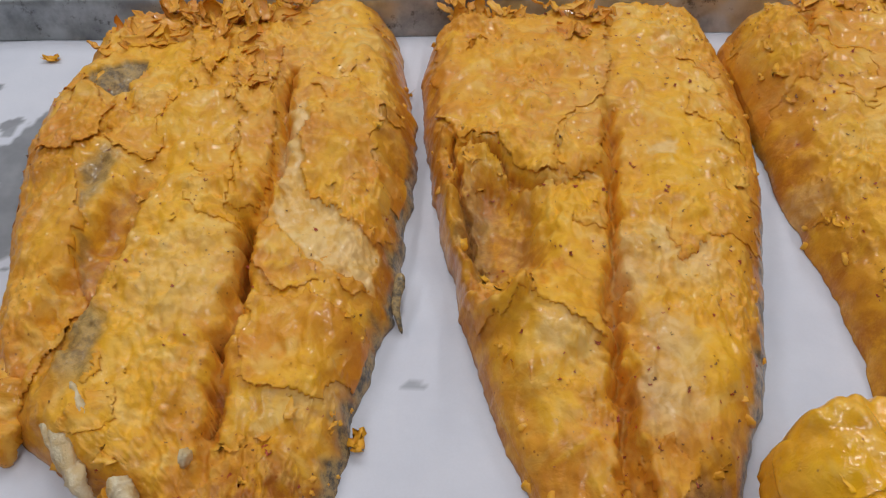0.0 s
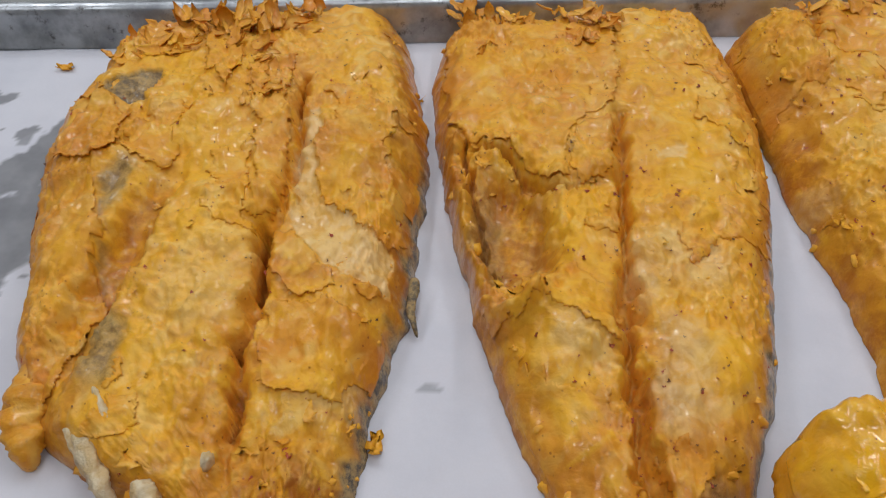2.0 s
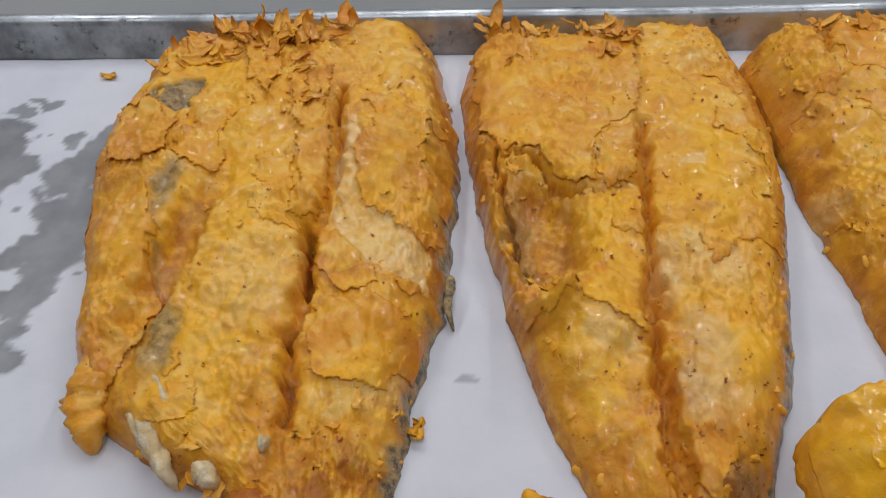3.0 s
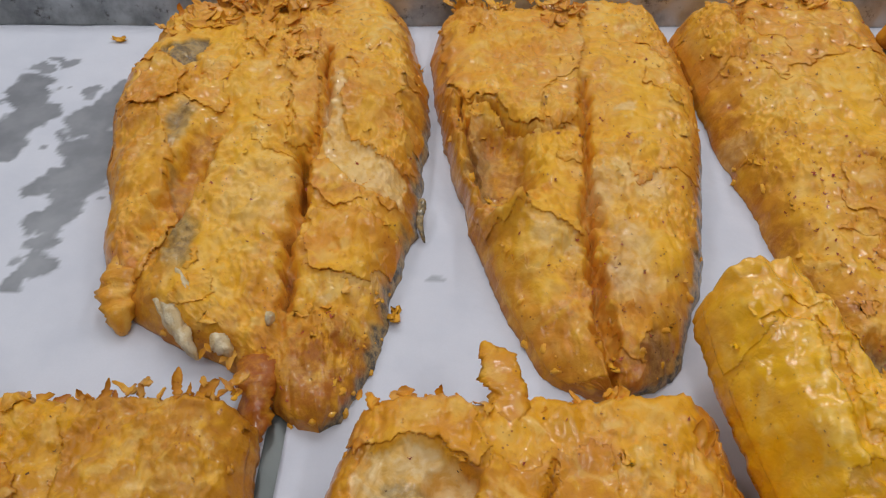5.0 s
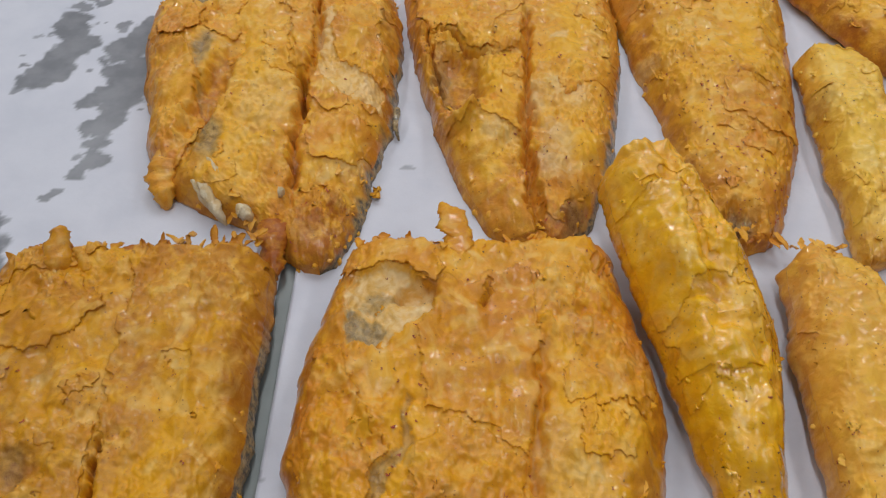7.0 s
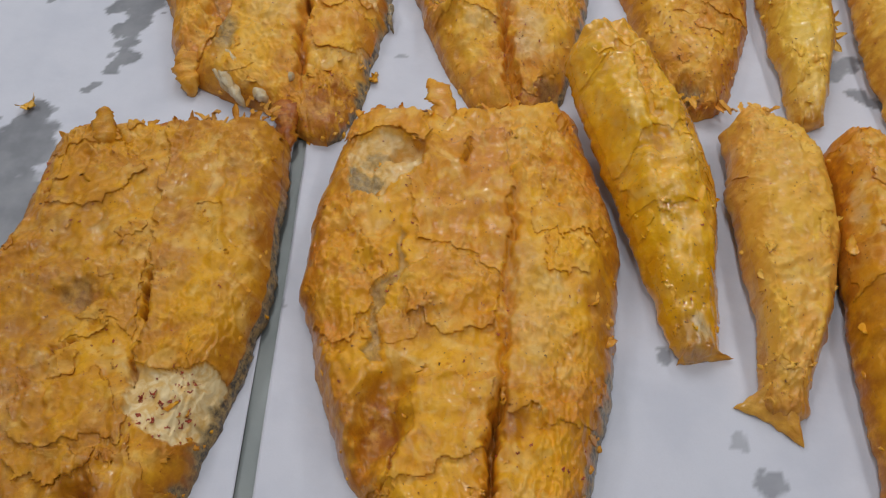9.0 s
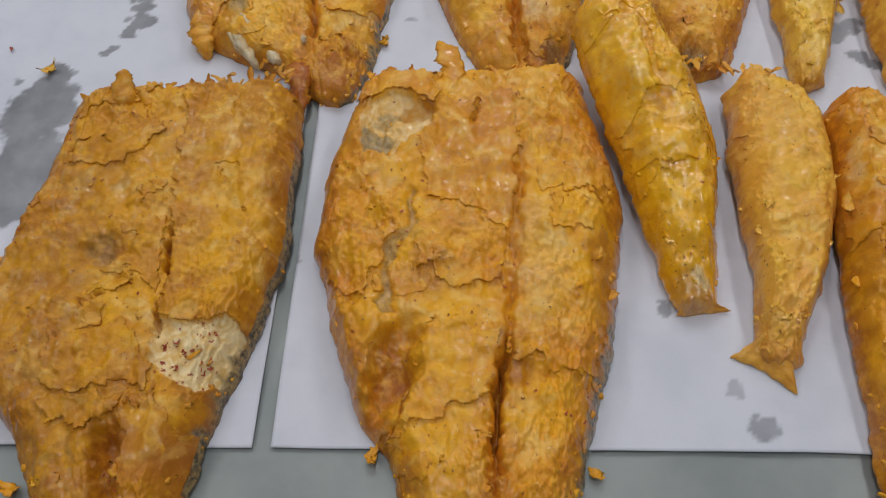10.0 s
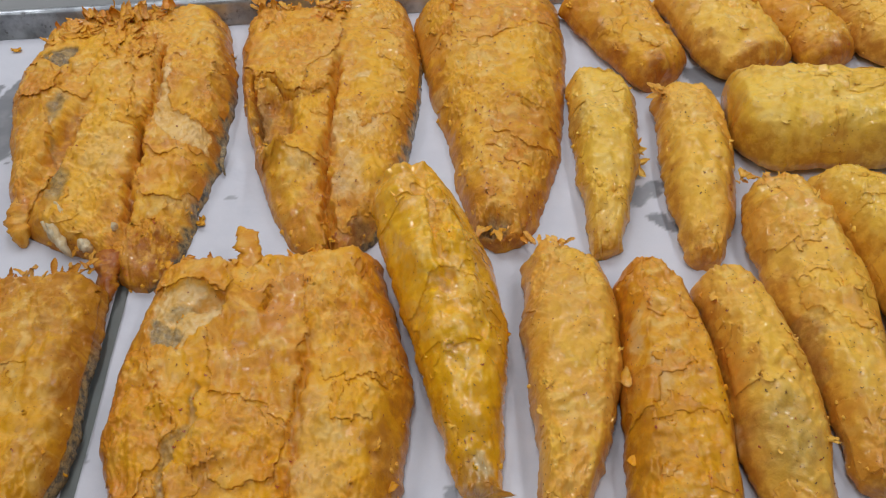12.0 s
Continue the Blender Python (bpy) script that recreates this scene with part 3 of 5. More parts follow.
def crust_shell(X, Y, Z, cover, edge, S, toast, gold, seed, mid, crust):
    """The thin torn skins of batter over a body: shells with a thickness, lifted a little at their ragged rims."""
    keep = (cover > 0) & (edge > 0.0022) & (S > 0.012) & (S < 0.985)
    kept = keep[:-1, :-1] & keep[1:, :-1] & keep[:-1, 1:] & keep[1:, 1:]
    rim = np.exp(-(np.maximum(cover, 0) / 0.003) ** 2)
    lift = 0.0004 + crust * (0.9 * rim * (0.55 + 0.9 * np.clip(fbm(X, Y, 0.02, seed + 111, 2), -0.5, 1)) + 0.5 * np.clip(fbm(X, Y, 0.028, seed + 112, 2), 0, 1))
    rng = np.random.default_rng(seed)
    shake = 0.00045 * np.exp(-(np.maximum(cover, 0) / 0.0012) ** 2)
    X = X + shake * rng.uniform(-1, 1, X.shape)
    Y = Y + shake * rng.uniform(-1, 1, X.shape)
    crisp = np.clip(0.7 + 0.5 * fbm(X, Y, 0.03, seed + 113, 3), 0, 1)
    brown = np.clip(0.5 * toast + 0.12 * np.exp(-(np.maximum(cover, 0) / 0.0016) ** 2), 0, 1)
    shells = []
    for cell in crust_pieces(kept):
        used = np.zeros(X.shape, bool)
        for a in (slice(None, -1), slice(1, None)):
            for c in (slice(None, -1), slice(1, None)):
                used[a, c] |= cell
        index = np.full(X.shape, -1, np.int64)
        count = int(used.sum())
        index[used] = np.arange(count)
        up = np.stack([X, Y, Z + lift], -1)[used] - mid
        low = up - np.array([0, 0, 0.0007])
        i, j = np.nonzero(cell)
        a, b2, c2, d2 = index[i, j], index[i + 1, j], index[i + 1, j + 1], index[i, j + 1]
        faces = np.concatenate([np.stack([a, b2, c2, d2], -1), np.stack([a, d2, c2, b2], -1) + count])
        padded = np.pad(cell, 1)
        walls = []
        for di, dj, p, q in ((-1, 0, (0, 0), (0, 1)), (1, 0, (1, 1), (1, 0)), (0, -1, (1, 0), (0, 0)), (0, 1, (0, 1), (1, 1))):
            open_side = cell & ~padded[1 + di:1 + di + cell.shape[0], 1 + dj:1 + dj + cell.shape[1]]
            i, j = np.nonzero(open_side)
            u, v = index[i + p[0], j + p[1]], index[i + q[0], j + q[1]]
            walls.append(np.stack([u, v, v + count, u + count], -1))
        zero = np.zeros(2 * count)
        shells.append((np.concatenate([up, low]).tolist(), np.concatenate([faces, *walls]).tolist(),
                       {"crisp": np.tile(crisp[used], 2), "toast": np.tile(brown[used], 2), "flesh": zero, "hide": zero, "gold": np.tile(0.6 * gold[used], 2)}))
    return shells


def tuft(rng, verts, faces, crisp, a, c, z, count, length, spread, mid):
    """Torn shreds of crisp batter between a and c: tapered curling ribbons with a thickness that lean outwards."""
    lx, ly = c[0] - a[0], c[1] - a[1]
    out = math.atan2(lx, -ly)
    if math.cos(out) * ((a[0] + c[0]) / 2 - mid[0]) + math.sin(out) * ((a[1] + c[1]) / 2 - mid[1]) < 0:
        out += math.pi
    n, m = 8, 4
    for _ in range(count):
        k = rng.random()
        x, y = a[0] + lx * k + rng.gauss(0, spread * 0.6) - math.cos(out) * length * 0.65, a[1] + ly * k + rng.gauss(0, 0.7) * spread - math.sin(out) * length * 0.65
        h = z + rng.gauss(-0.003, 0.0022)
        size = length * rng.uniform(0.3, 1.15)
        wide = size * rng.uniform(0.13, 0.3)
        turn, climb = out + rng.gauss(0, 0.8), rng.uniform(-0.25, 0.25)
        curl, bank, seed = rng.gauss(0.1, 0.9), rng.uniform(-0.7, 0.7), rng.uniform(0, 99)
        shade = rng.uniform(0.1, 1.0)
        base = len(verts)
        p = Vector((x - mid[0], y - mid[1], h))
        for i in range(n + 1):
            f = i / n
            up = climb + curl * f
            go = Vector((math.cos(turn) * math.cos(up), math.sin(turn) * math.cos(up), math.sin(up)))
            across = Vector((-math.sin(turn) * math.cos(bank), math.cos(turn) * math.cos(bank), math.sin(bank)))
            lift = go.cross(across)
            turn += 0.35 * noise.noise((f * 3, seed, 2))
            half = wide * (0.75 + 0.4 * f) * (1 - f ** 3) + 0.0003
            half *= 1 + 0.7 * noise.noise((f * 4.5, seed, 5))
            for side in (0.0, 1.0):
                for j in range(m + 1):
                    g = 2 * j / m - 1
                    wave = 0.28 * wide * noise.noise((f * 3.5, g * 1.8 + seed, 7)) + 0.25 * half * g * g
                    verts.append(tuple(p + across * (g * half) + lift * (wave - side * 0.0009 * (1.1 - abs(g) * 0.6))))
                    crisp.append(shade)
            p = p + go * (size / n)
        w = 2 * (m + 1)
        for i in range(n):
            for j in range(m):
                q = base + i * w + j
                faces.append((q, q + w, q + w + 1, q + 1))
                faces.append((q + m + 1, q + m + 2, q + w + m + 2, q + w + m + 1))
            for j in (0, m):
                q = base + i * w + j
                faces.append((q, q + m + 1, q + w + m + 1, q + w))


def make_fish(name, label, o, material, thick, lift, seed, group, flakes=60, crumbs=200, chili=30, herbs=60, fringe=None, chili_patches=(), category="fried fish", **more):
    rng = random.Random(seed)
    verts, faces, floats, spots, mid, border, shells = fish_body(o, thick, lift, seed, **more)
    fish = tagged(new(name), label, category, group)
    fish.location = Vector(mid)
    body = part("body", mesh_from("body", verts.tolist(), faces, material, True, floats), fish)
    for points, cells, values in shells:
        part("batter_crust", mesh_from("batter_crust", points, cells, material, True, values), body, "thin torn crust of fried batter")

    def scatter(pieces, count, low, high, sink, tilt, places=spots, flat=1.0):
        use, ms = [], []
        for _ in range(count):
            size = low + (high - low) * rng.random() ** 1.7
            p = Vector(places[rng.randrange(len(places))])
            p.z += sink * size
            turn = Euler((rng.uniform(-tilt, tilt), rng.uniform(-tilt, tilt), rng.uniform(0, 6.28)))
            ms.append(Matrix.LocRotScale(p, turn, (size, size, size * flat)))
            use.append(pieces[rng.randrange(len(pieces))])
        return gather(use, ms)

    if flakes:
        v, fc = scatter(FLAKES, int(flakes * 0.4), 0.002, 0.006, -0.15, 0.25, spots, 0.45)
        v2, fc2 = scatter(CRUMBS, crumbs // 10, 0.0008, 0.0026, -0.5, 1.2, border)
        fc = fc + [tuple(i + len(v) for i in f) for f in fc2]
        v = v + v2
        part("batter_flakes", mesh_from("batter_flakes", v, fc, material), body, "small torn crisp flakes of batter", "stuff")
    if chili:
        v, fc = scatter(FLAKES, int(chili * 1.9), 0.0004, 0.0012, -0.02, 0.25)
        part("chili_flakes", mesh_from("chili_flakes", v, fc, CHILI), body, "tiny red chili flakes", "stuff")
    for (px, py), radius, count in chili_patches:
        near = spots[np.hypot(spots[:, 0] + mid[0] - px, spots[:, 1] + mid[1] - py) < radius]
        v, fc = scatter(FLAKES, count, 0.0006, 0.0019, 0.0, 0.3, near)
        part("chili_flakes", mesh_from("chili_flakes", v, fc, CHILI), body, "red chili flakes on bare flesh", "stuff")
    if herbs:
        v, fc = scatter(FLAKES, int(herbs * 0.6), 0.0004, 0.0010, -0.02, 0.2)
        part("herb_specks", mesh_from("herb_specks", v, fc, HERB), body, "tiny dark herb specks", "stuff")
    for (x0, y0), (x1, y1), z, count, size, spread in fringe or ():
        verts, faces, crisp = [], [], []
        tuft(rng, verts, faces, crisp, (x0, y0), (x1, y1), z, int(count * 0.45), size * 3.6, spread, mid)
        part("crisp_fringe", mesh_from("crisp_fringe", verts, faces, material, True, {"crisp": crisp, "toast": [0.0] * len(verts)}), body, "ragged crisp fringe of fried batter")
    return fish, body, mid


def tail_fin(body, mid, root, tip_a, tip_b, z, material, seed):
    """A thin fried fin that widens from the root to two tips."""
    n, m = 18, 14
    verts, faces = [], []
    for side in (0, 1):
        for i in range(n + 1):
            f = i / n
            for j in range(m + 1):
                g = j / m
                ex, ey = tip_a[0] + (tip_b[0] - tip_a[0]) * g, tip_a[1] + (tip_b[1] - tip_a[1]) * g
                rx, ry = root[0] + (tip_b[0] - tip_a[0]) * (g - 0.5) * 0.45, root[1] + (tip_b[1] - tip_a[1]) * (g - 0.5) * 0.45
                notch = 0.16 * (1 - abs(2 * g - 1)) * f * f
                ff = f * (1 - notch) ** 1
                x, y = rx + (ex - rx) * ff, ry + (ey - ry) * ff
                wob = noise.noise((x * 90, y * 90, seed)) * 0.0016 + 0.0008 * math.sin(g * 26)
                t = 0.0045 * (1 - f) + 0.0018
                x += noise.noise((g * 9, f * 5, seed)) * 0.0012 * f
                y += noise.noise((g * 9, f * 5, seed + 4)) * 0.0018 * f
                zz = z * (1 - f) ** 1.3 + 0.002 + wob
                verts.append((x - mid[0], y - mid[1], zz + (t if side == 0 else 0) * (1 if 0 < j < m and i < n else 0.3)))
    k = (n + 1) * (m + 1)
    for i in range(n):
        for j in range(m):
            a = i * (m + 1) + j
            faces += [(a, a + m + 1, a + m + 2, a + 1), (k + a, k + a + 1, k + a + m + 2, k + a + m + 1)]
    rim = [j for j in range(m + 1)] + [i * (m + 1) + m for i in range(1, n + 1)] + [n * (m + 1) + j for j in range(m - 1, -1, -1)] + [i * (m + 1) for i in range(n - 1, 0, -1)]
    for a, b in zip(rim, rim[1:] + rim[:1]):
        faces.append((a, b, k + b, k + a))
    toast = [0.55] * len(verts)
    return part("tail_fin", mesh_from("tail_fin", verts, faces, material, True, {"toast": toast, "flesh": [0] * len(verts), "hide": [0] * len(verts)}), body, "thin crisp fried tail fin")


def strip(name, body, mid, pts, zs, widths, thick, material, label, seed, floats=None):
    """A narrow rounded lump that follows a broken line: a fold, a fin, a bone or a shred."""
    n, m = 16 * (len(pts) - 1), 14
    t = np.linspace(0, 1, n + 1)
    ts = np.linspace(0, 1, len(pts))
    px, py = np.interp(t, ts, [p[0] for p in pts]), np.interp(t, ts, [p[1] for p in pts])
    k = np.ones(7) / 7
    px = np.convolve(np.pad(px, 3, "edge"), k, "valid")
    py = np.convolve(np.pad(py, 3, "edge"), k, "valid")
    pz = np.interp(t, np.linspace(0, 1, len(zs)), zs)
    w = np.interp(t, np.linspace(0, 1, len(widths)), widths)
    gx, gy = np.gradient(px), np.gradient(py)
    gl = np.hypot(gx, gy) + 1e-9
    nx, ny = -gy / gl, gx / gl
    verts, faces = [], []
    for i in range(n + 1):
        end = math.sqrt(max(0.02, 1 - abs(2 * t[i] - 1) ** 6))
        for j in range(m):
            a = 2 * math.pi * j / m
            rr = 1 + 0.6 * noise.noise((px[i] * 120 + math.cos(a), py[i] * 120 + math.sin(a), seed)) + 0.28 * noise.noise((px[i] * 380 + 2 * math.cos(a), py[i] * 380 + 2 * math.sin(a), seed + 3)) + 0.25 * noise.noise((px[i] * 900 + 4 * math.cos(a), py[i] * 900 + 4 * math.sin(a), seed + 5))
            e, h = math.cos(a) * w[i] * end * rr, math.sin(a) * thick * end * rr
            verts.append((px[i] + nx[i] * e - mid[0], py[i] + ny[i] * e - mid[1], pz[i] + h))
    for i in range(n):
        for j in range(m):
            a, b = i * m + j, i * m + (j + 1) % m
            faces.append((a, b, b + m, a + m))
    faces.append(tuple(range(m - 1, -1, -1)))
    faces.append(tuple(n * m + j for j in range(m)))
    fl = {key: [value] * len(verts) for key, value in (floats or {}).items()}
    return part(name, mesh_from(name, verts, faces, material, True, fl), body, label)


SPLIT_A = dict(far=(-0.128, 0.404), near=(-0.052, 0.053),
    left=[0.086, 0.097, 0.11, 0.116, 0.116, 0.112, 0.111, 0.107, 0.088, 0.034, 0.02],
    right=[0.086, 0.09, 0.092, 0.091, 0.087, 0.08, 0.07, 0.061, 0.046, 0.032, 0.016])
SPLIT_B = dict(far=(0.059, 0.406), near=(0.093, 0.072),
    left=[0.071, 0.076, 0.08, 0.078, 0.075, 0.072, 0.067, 0.061, 0.055, 0.043, 0.03],
    right=[0.088, 0.093, 0.095, 0.094, 0.091, 0.084, 0.075, 0.067, 0.056, 0.042, 0.026])
SLAB_C = dict(far=(0.195, 0.4), near=(0.223, 0.070),
    left=[0.04, 0.043, 0.041, 0.038, 0.037, 0.034, 0.029, 0.028, 0.028, 0.024, 0.02],
    right=[0.108, 0.106, 0.103, 0.098, 0.09, 0.082, 0.074, 0.065, 0.052, 0.034, 0.02])
SPLIT_D = dict(far=(-0.158, 0.050), near=(-0.148, -0.289),
    left=[0.086, 0.091, 0.094, 0.1, 0.107, 0.114, 0.112, 0.096, 0.066, 0.05, 0.035],
    right=[0.081, 0.082, 0.083, 0.083, 0.082, 0.077, 0.067, 0.055, 0.046, 0.039, 0.034])
SPLIT_E = dict(far=(0.048, 0.049), near=(0.061, -0.286),
    left=[0.08, 0.088, 0.098, 0.105, 0.107, 0.099, 0.09, 0.083, 0.061, 0.049, 0.042],
    right=[0.08, 0.083, 0.092, 0.098, 0.095, 0.09, 0.083, 0.071, 0.061, 0.054, 0.048])
WHOLE_F = dict(far=(0.159, 0.111), near=(0.189, -0.134),
    left=[0.038, 0.039, 0.038, 0.035, 0.031, 0.027, 0.024, 0.021, 0.017, 0.013, 0.01],
    right=[0.016, 0.026, 0.033, 0.038, 0.042, 0.044, 0.039, 0.034, 0.027, 0.02, 0.015])
WHOLE_G = dict(far=(0.257, 0.056), near=(0.229, -0.169),
    left=[0.019, 0.022, 0.022, 0.021, 0.019, 0.016, 0.012, 0.009, 0.007, 0.008, 0.011],
    right=[0.032, 0.043, 0.047, 0.048, 0.049, 0.046, 0.042, 0.037, 0.029, 0.021, 0.017])
SLAB_H = dict(far=(0.318, 0.032), near=(0.283, -0.257),
    left=[0.021, 0.019, 0.018, 0.018, 0.018, 0.019, 0.017, 0.016, 0.012, 0.011, 0.012],
    right=[0.026, 0.038, 0.044, 0.049, 0.052, 0.053, 0.053, 0.053, 0.053, 0.053, 0.053])
WHOLE_I = dict(far=(0.311, 0.271), near=(0.296, 0.059),
    left=[0.014, 0.016, 0.017, 0.017, 0.016, 0.015, 0.014, 0.012, 0.011, 0.01, 0.009],
    right=[0.036, 0.043, 0.043, 0.042, 0.041, 0.039, 0.036, 0.031, 0.026, 0.02, 0.013])
WHOLE_J = dict(far=(0.390, 0.243), near=(0.370, 0.042),
    left=[0.02, 0.022, 0.022, 0.022, 0.023, 0.023, 0.022, 0.02, 0.017, 0.015, 0.012],
    right=[0.032, 0.037, 0.039, 0.04, 0.04, 0.038, 0.035, 0.031, 0.027, 0.02, 0.015])
WHOLE_K = dict(far=(0.367, 0.022), near=(0.387, -0.171),
    left=[0.017, 0.017, 0.017, 0.018, 0.019, 0.022, 0.025, 0.027, 0.026, 0.021, 0.021],
    right=[0.028, 0.032, 0.035, 0.036, 0.036, 0.038, 0.037, 0.034, 0.026, 0.02, 0.018])
WHOLE_L = dict(far=(0.430, 0.110), near=(0.436, -0.144),
    left=[0.018, 0.024, 0.028, 0.029, 0.026, 0.023, 0.022, 0.019, 0.016, 0.016, 0.019],
    right=[0.034, 0.042, 0.044, 0.045, 0.047, 0.045, 0.039, 0.035, 0.031, 0.027, 0.025])
WHOLE_M = dict(far=(0.486, 0.118), near=(0.507, -0.074),
    left=[0.031, 0.03, 0.026, 0.021, 0.018, 0.017, 0.018, 0.02, 0.021, 0.021, 0.021],
    right=[0.03, 0.035, 0.04, 0.04, 0.039, 0.037, 0.036, 0.035, 0.032, 0.025, 0.022])
PIECE_P = dict(far=(0.355, 0.398), near=(0.377, 0.256),
    left=[0.057, 0.054, 0.051, 0.048, 0.044, 0.041, 0.037, 0.032, 0.027, 0.022, 0.018],
    right=[0.037, 0.037, 0.037, 0.037, 0.037, 0.038, 0.039, 0.04, 0.041, 0.029, 0.019])
PIECE_Q = dict(far=(0.430, 0.401), near=(0.478, 0.267),
    left=[0.035, 0.036, 0.038, 0.041, 0.043, 0.045, 0.046, 0.048, 0.048, 0.043, 0.039],
    right=[0.048, 0.048, 0.046, 0.045, 0.043, 0.042, 0.04, 0.039, 0.038, 0.036, 0.032])
PIECE_R = dict(far=(0.512, 0.383), near=(0.548, 0.271),
    left=[0.026, 0.027, 0.029, 0.029, 0.029, 0.028, 0.028, 0.03, 0.031, 0.033, 0.034],
    right=[0.031, 0.03, 0.029, 0.028, 0.03, 0.032, 0.034, 0.032, 0.029, 0.025, 0.015])
PIECE_S = dict(far=(0.591, 0.385), near=(0.620, 0.269),
    left=[0.045, 0.044, 0.043, 0.041, 0.039, 0.04, 0.041, 0.042, 0.043, 0.035, 0.03],
    right=[0.06, 0.059, 0.058, 0.057, 0.055, 0.053, 0.051, 0.049, 0.046, 0.041, 0.035])
PIECE_T = dict(far=(0.423, 0.187), near=(0.650, 0.188),
    left=[0.024, 0.052, 0.052, 0.052, 0.054, 0.056, 0.054, 0.052, 0.051, 0.051, 0.051],
    right=[0.056, 0.056, 0.055, 0.054, 0.052, 0.047, 0.041, 0.039, 0.037, 0.035, 0.034])

ROW_BACK, ROW_FRONT, CUTS = "fried fish in the back row", "fried fish in the front row", "fried fish cuts at the back"
SKIN = {"hide": 1.0, "toast": 0.0, "flesh": 0.0, "crisp": 0.0}
BROWN = {"hide": 0.0, "toast": 1.0, "flesh": 0.0, "crisp": 1.0}
CRISP = {"hide": 0.0, "toast": 0.1, "flesh": 0.0, "crisp": 0.6, "gold": 0.3}

# split fish with the torn belly, back row
fish_a, body_a, mid_a = make_fish("fried_fish", "split-open fried fish, torn orange batter, white belly flesh showing", SPLIT_A, ORANGE,
    [0.024, 0.034, 0.036, 0.033, 0.026, 0.014], [0.0], 101, ROW_BACK, flakes=90, crumbs=420, chili=50, herbs=90, pitch=0.00105,
    fringe=[((-0.205, 0.362), (-0.168, 0.388), 0.028, 60, 0.0050, 0.006), ((-0.200, 0.352), (-0.160, 0.362), 0.033, 50, 0.0040, 0.005), ((-0.164, 0.390), (-0.085, 0.398), 0.032, 90, 0.0052, 0.006),
            ((-0.150, 0.378), (-0.095, 0.380), 0.037, 60, 0.0055, 0.007), ((-0.105, 0.362), (-0.086, 0.305), 0.038, 50, 0.0042, 0.005), ((-0.108, 0.082), (-0.078, 0.090), 0.018, 26, 0.003, 0.004)],
    ragged=0.003, far_end=0.05, near_end=0.08, hide_side=1, hide_from=0.35, round_edge=0.026, edge_height=0.3, torn=0.06,
    features=[("toast", (-0.195, 0.200), (0.026, 0.12, -10), 0.5), ("toast", (-0.165, 0.120), (0.03, 0.03, 0), 0.5), ("toast", (-0.045, 0.078), (0.035, 0.03, 0), 0.9), ("gold", (-0.107, 0.180), (0.024, 0.10, -6), 0.85), ("gold", (-0.045, 0.120), (0.026, 0.05, -8), 0.8), ("gold", (-0.043, 0.345), (0.024, 0.05, 0), 0.8),
              ("hollow", (-0.146, 0.190), (0.012, 0.070, -10), 0.009), ("grey", (-0.160, 0.236), (0.008, 0.022, -8), 0.75), ("grey", (-0.156, 0.190), (0.004, 0.020, 0), 0.5), ("grey", (-0.138, 0.148), (0.010, 0.024, 10), 0.75),
              ("dull", [(-0.197, 0.322), (-0.164, 0.332), (-0.162, 0.303), (-0.187, 0.305)], 0.003, 0.9),
              ("sheet", [(-0.199, 0.241), (-0.173, 0.248), (-0.158, 0.209), (-0.146, 0.169), (-0.151, 0.125), (-0.170, 0.119), (-0.201, 0.189)], 0.0035, 0.5),
              ("sheet", [(-0.204, 0.284), (-0.191, 0.307), (-0.164, 0.287), (-0.169, 0.260), (-0.180, 0.250), (-0.200, 0.258)], 0.004, 0.6),
              ("sheet", [(-0.154, 0.377), (-0.123, 0.360), (-0.116, 0.323), (-0.123, 0.308)], 0.004, 0.6),
              ("sheet", [(-0.112, 0.328), (-0.089, 0.344), (-0.077, 0.268), (-0.070, 0.220), (-0.086, 0.215), (-0.096, 0.268)], 0.0035, 0.5),
              ("bare", [(-0.075, 0.293), (-0.067, 0.298), (-0.059, 0.232), (-0.044, 0.221), (-0.023, 0.207), (-0.024, 0.184), (-0.041, 0.184), (-0.069, 0.213)], 0.0018, 0.55),
              ("pale", (-0.038, 0.232), (0.022, 0.016, 20), 0.6), ("toast", (-0.044, 0.265), (0.02, 0.03, 0), 0.4),
              ("sheet", [(-0.075, 0.211), (-0.066, 0.210), (-0.043, 0.181), (-0.021, 0.162), (-0.041, 0.169), (-0.072, 0.180)], 0.0022, 0.4),
              ("sheet", [(-0.072, 0.168), (-0.042, 0.175), (-0.017, 0.159), (-0.019, 0.139), (-0.040, 0.126), (-0.070, 0.130)], 0.0014, 0.1),
              ("bulge", (-0.098, 0.171), (0.03, 0.05, 0), 0.005), ("pale", (-0.102, 0.177), (0.02, 0.03, 0), 0.3), ("pale", (-0.043, 0.138), (0.02, 0.02, 0), 0.3),
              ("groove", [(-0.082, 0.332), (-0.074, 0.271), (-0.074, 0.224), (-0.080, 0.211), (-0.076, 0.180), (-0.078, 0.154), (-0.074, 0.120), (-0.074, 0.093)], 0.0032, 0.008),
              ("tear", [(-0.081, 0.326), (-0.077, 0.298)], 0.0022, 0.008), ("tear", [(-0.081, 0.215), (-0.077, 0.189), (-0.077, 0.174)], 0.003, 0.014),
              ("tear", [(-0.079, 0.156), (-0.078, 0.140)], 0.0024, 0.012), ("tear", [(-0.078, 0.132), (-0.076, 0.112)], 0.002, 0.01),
              ("toast", (-0.051, 0.064), (0.03, 0.02, 0), 0.7), ("toast", (-0.021, 0.284), (0.01, 0.03, 0), 0.6)])
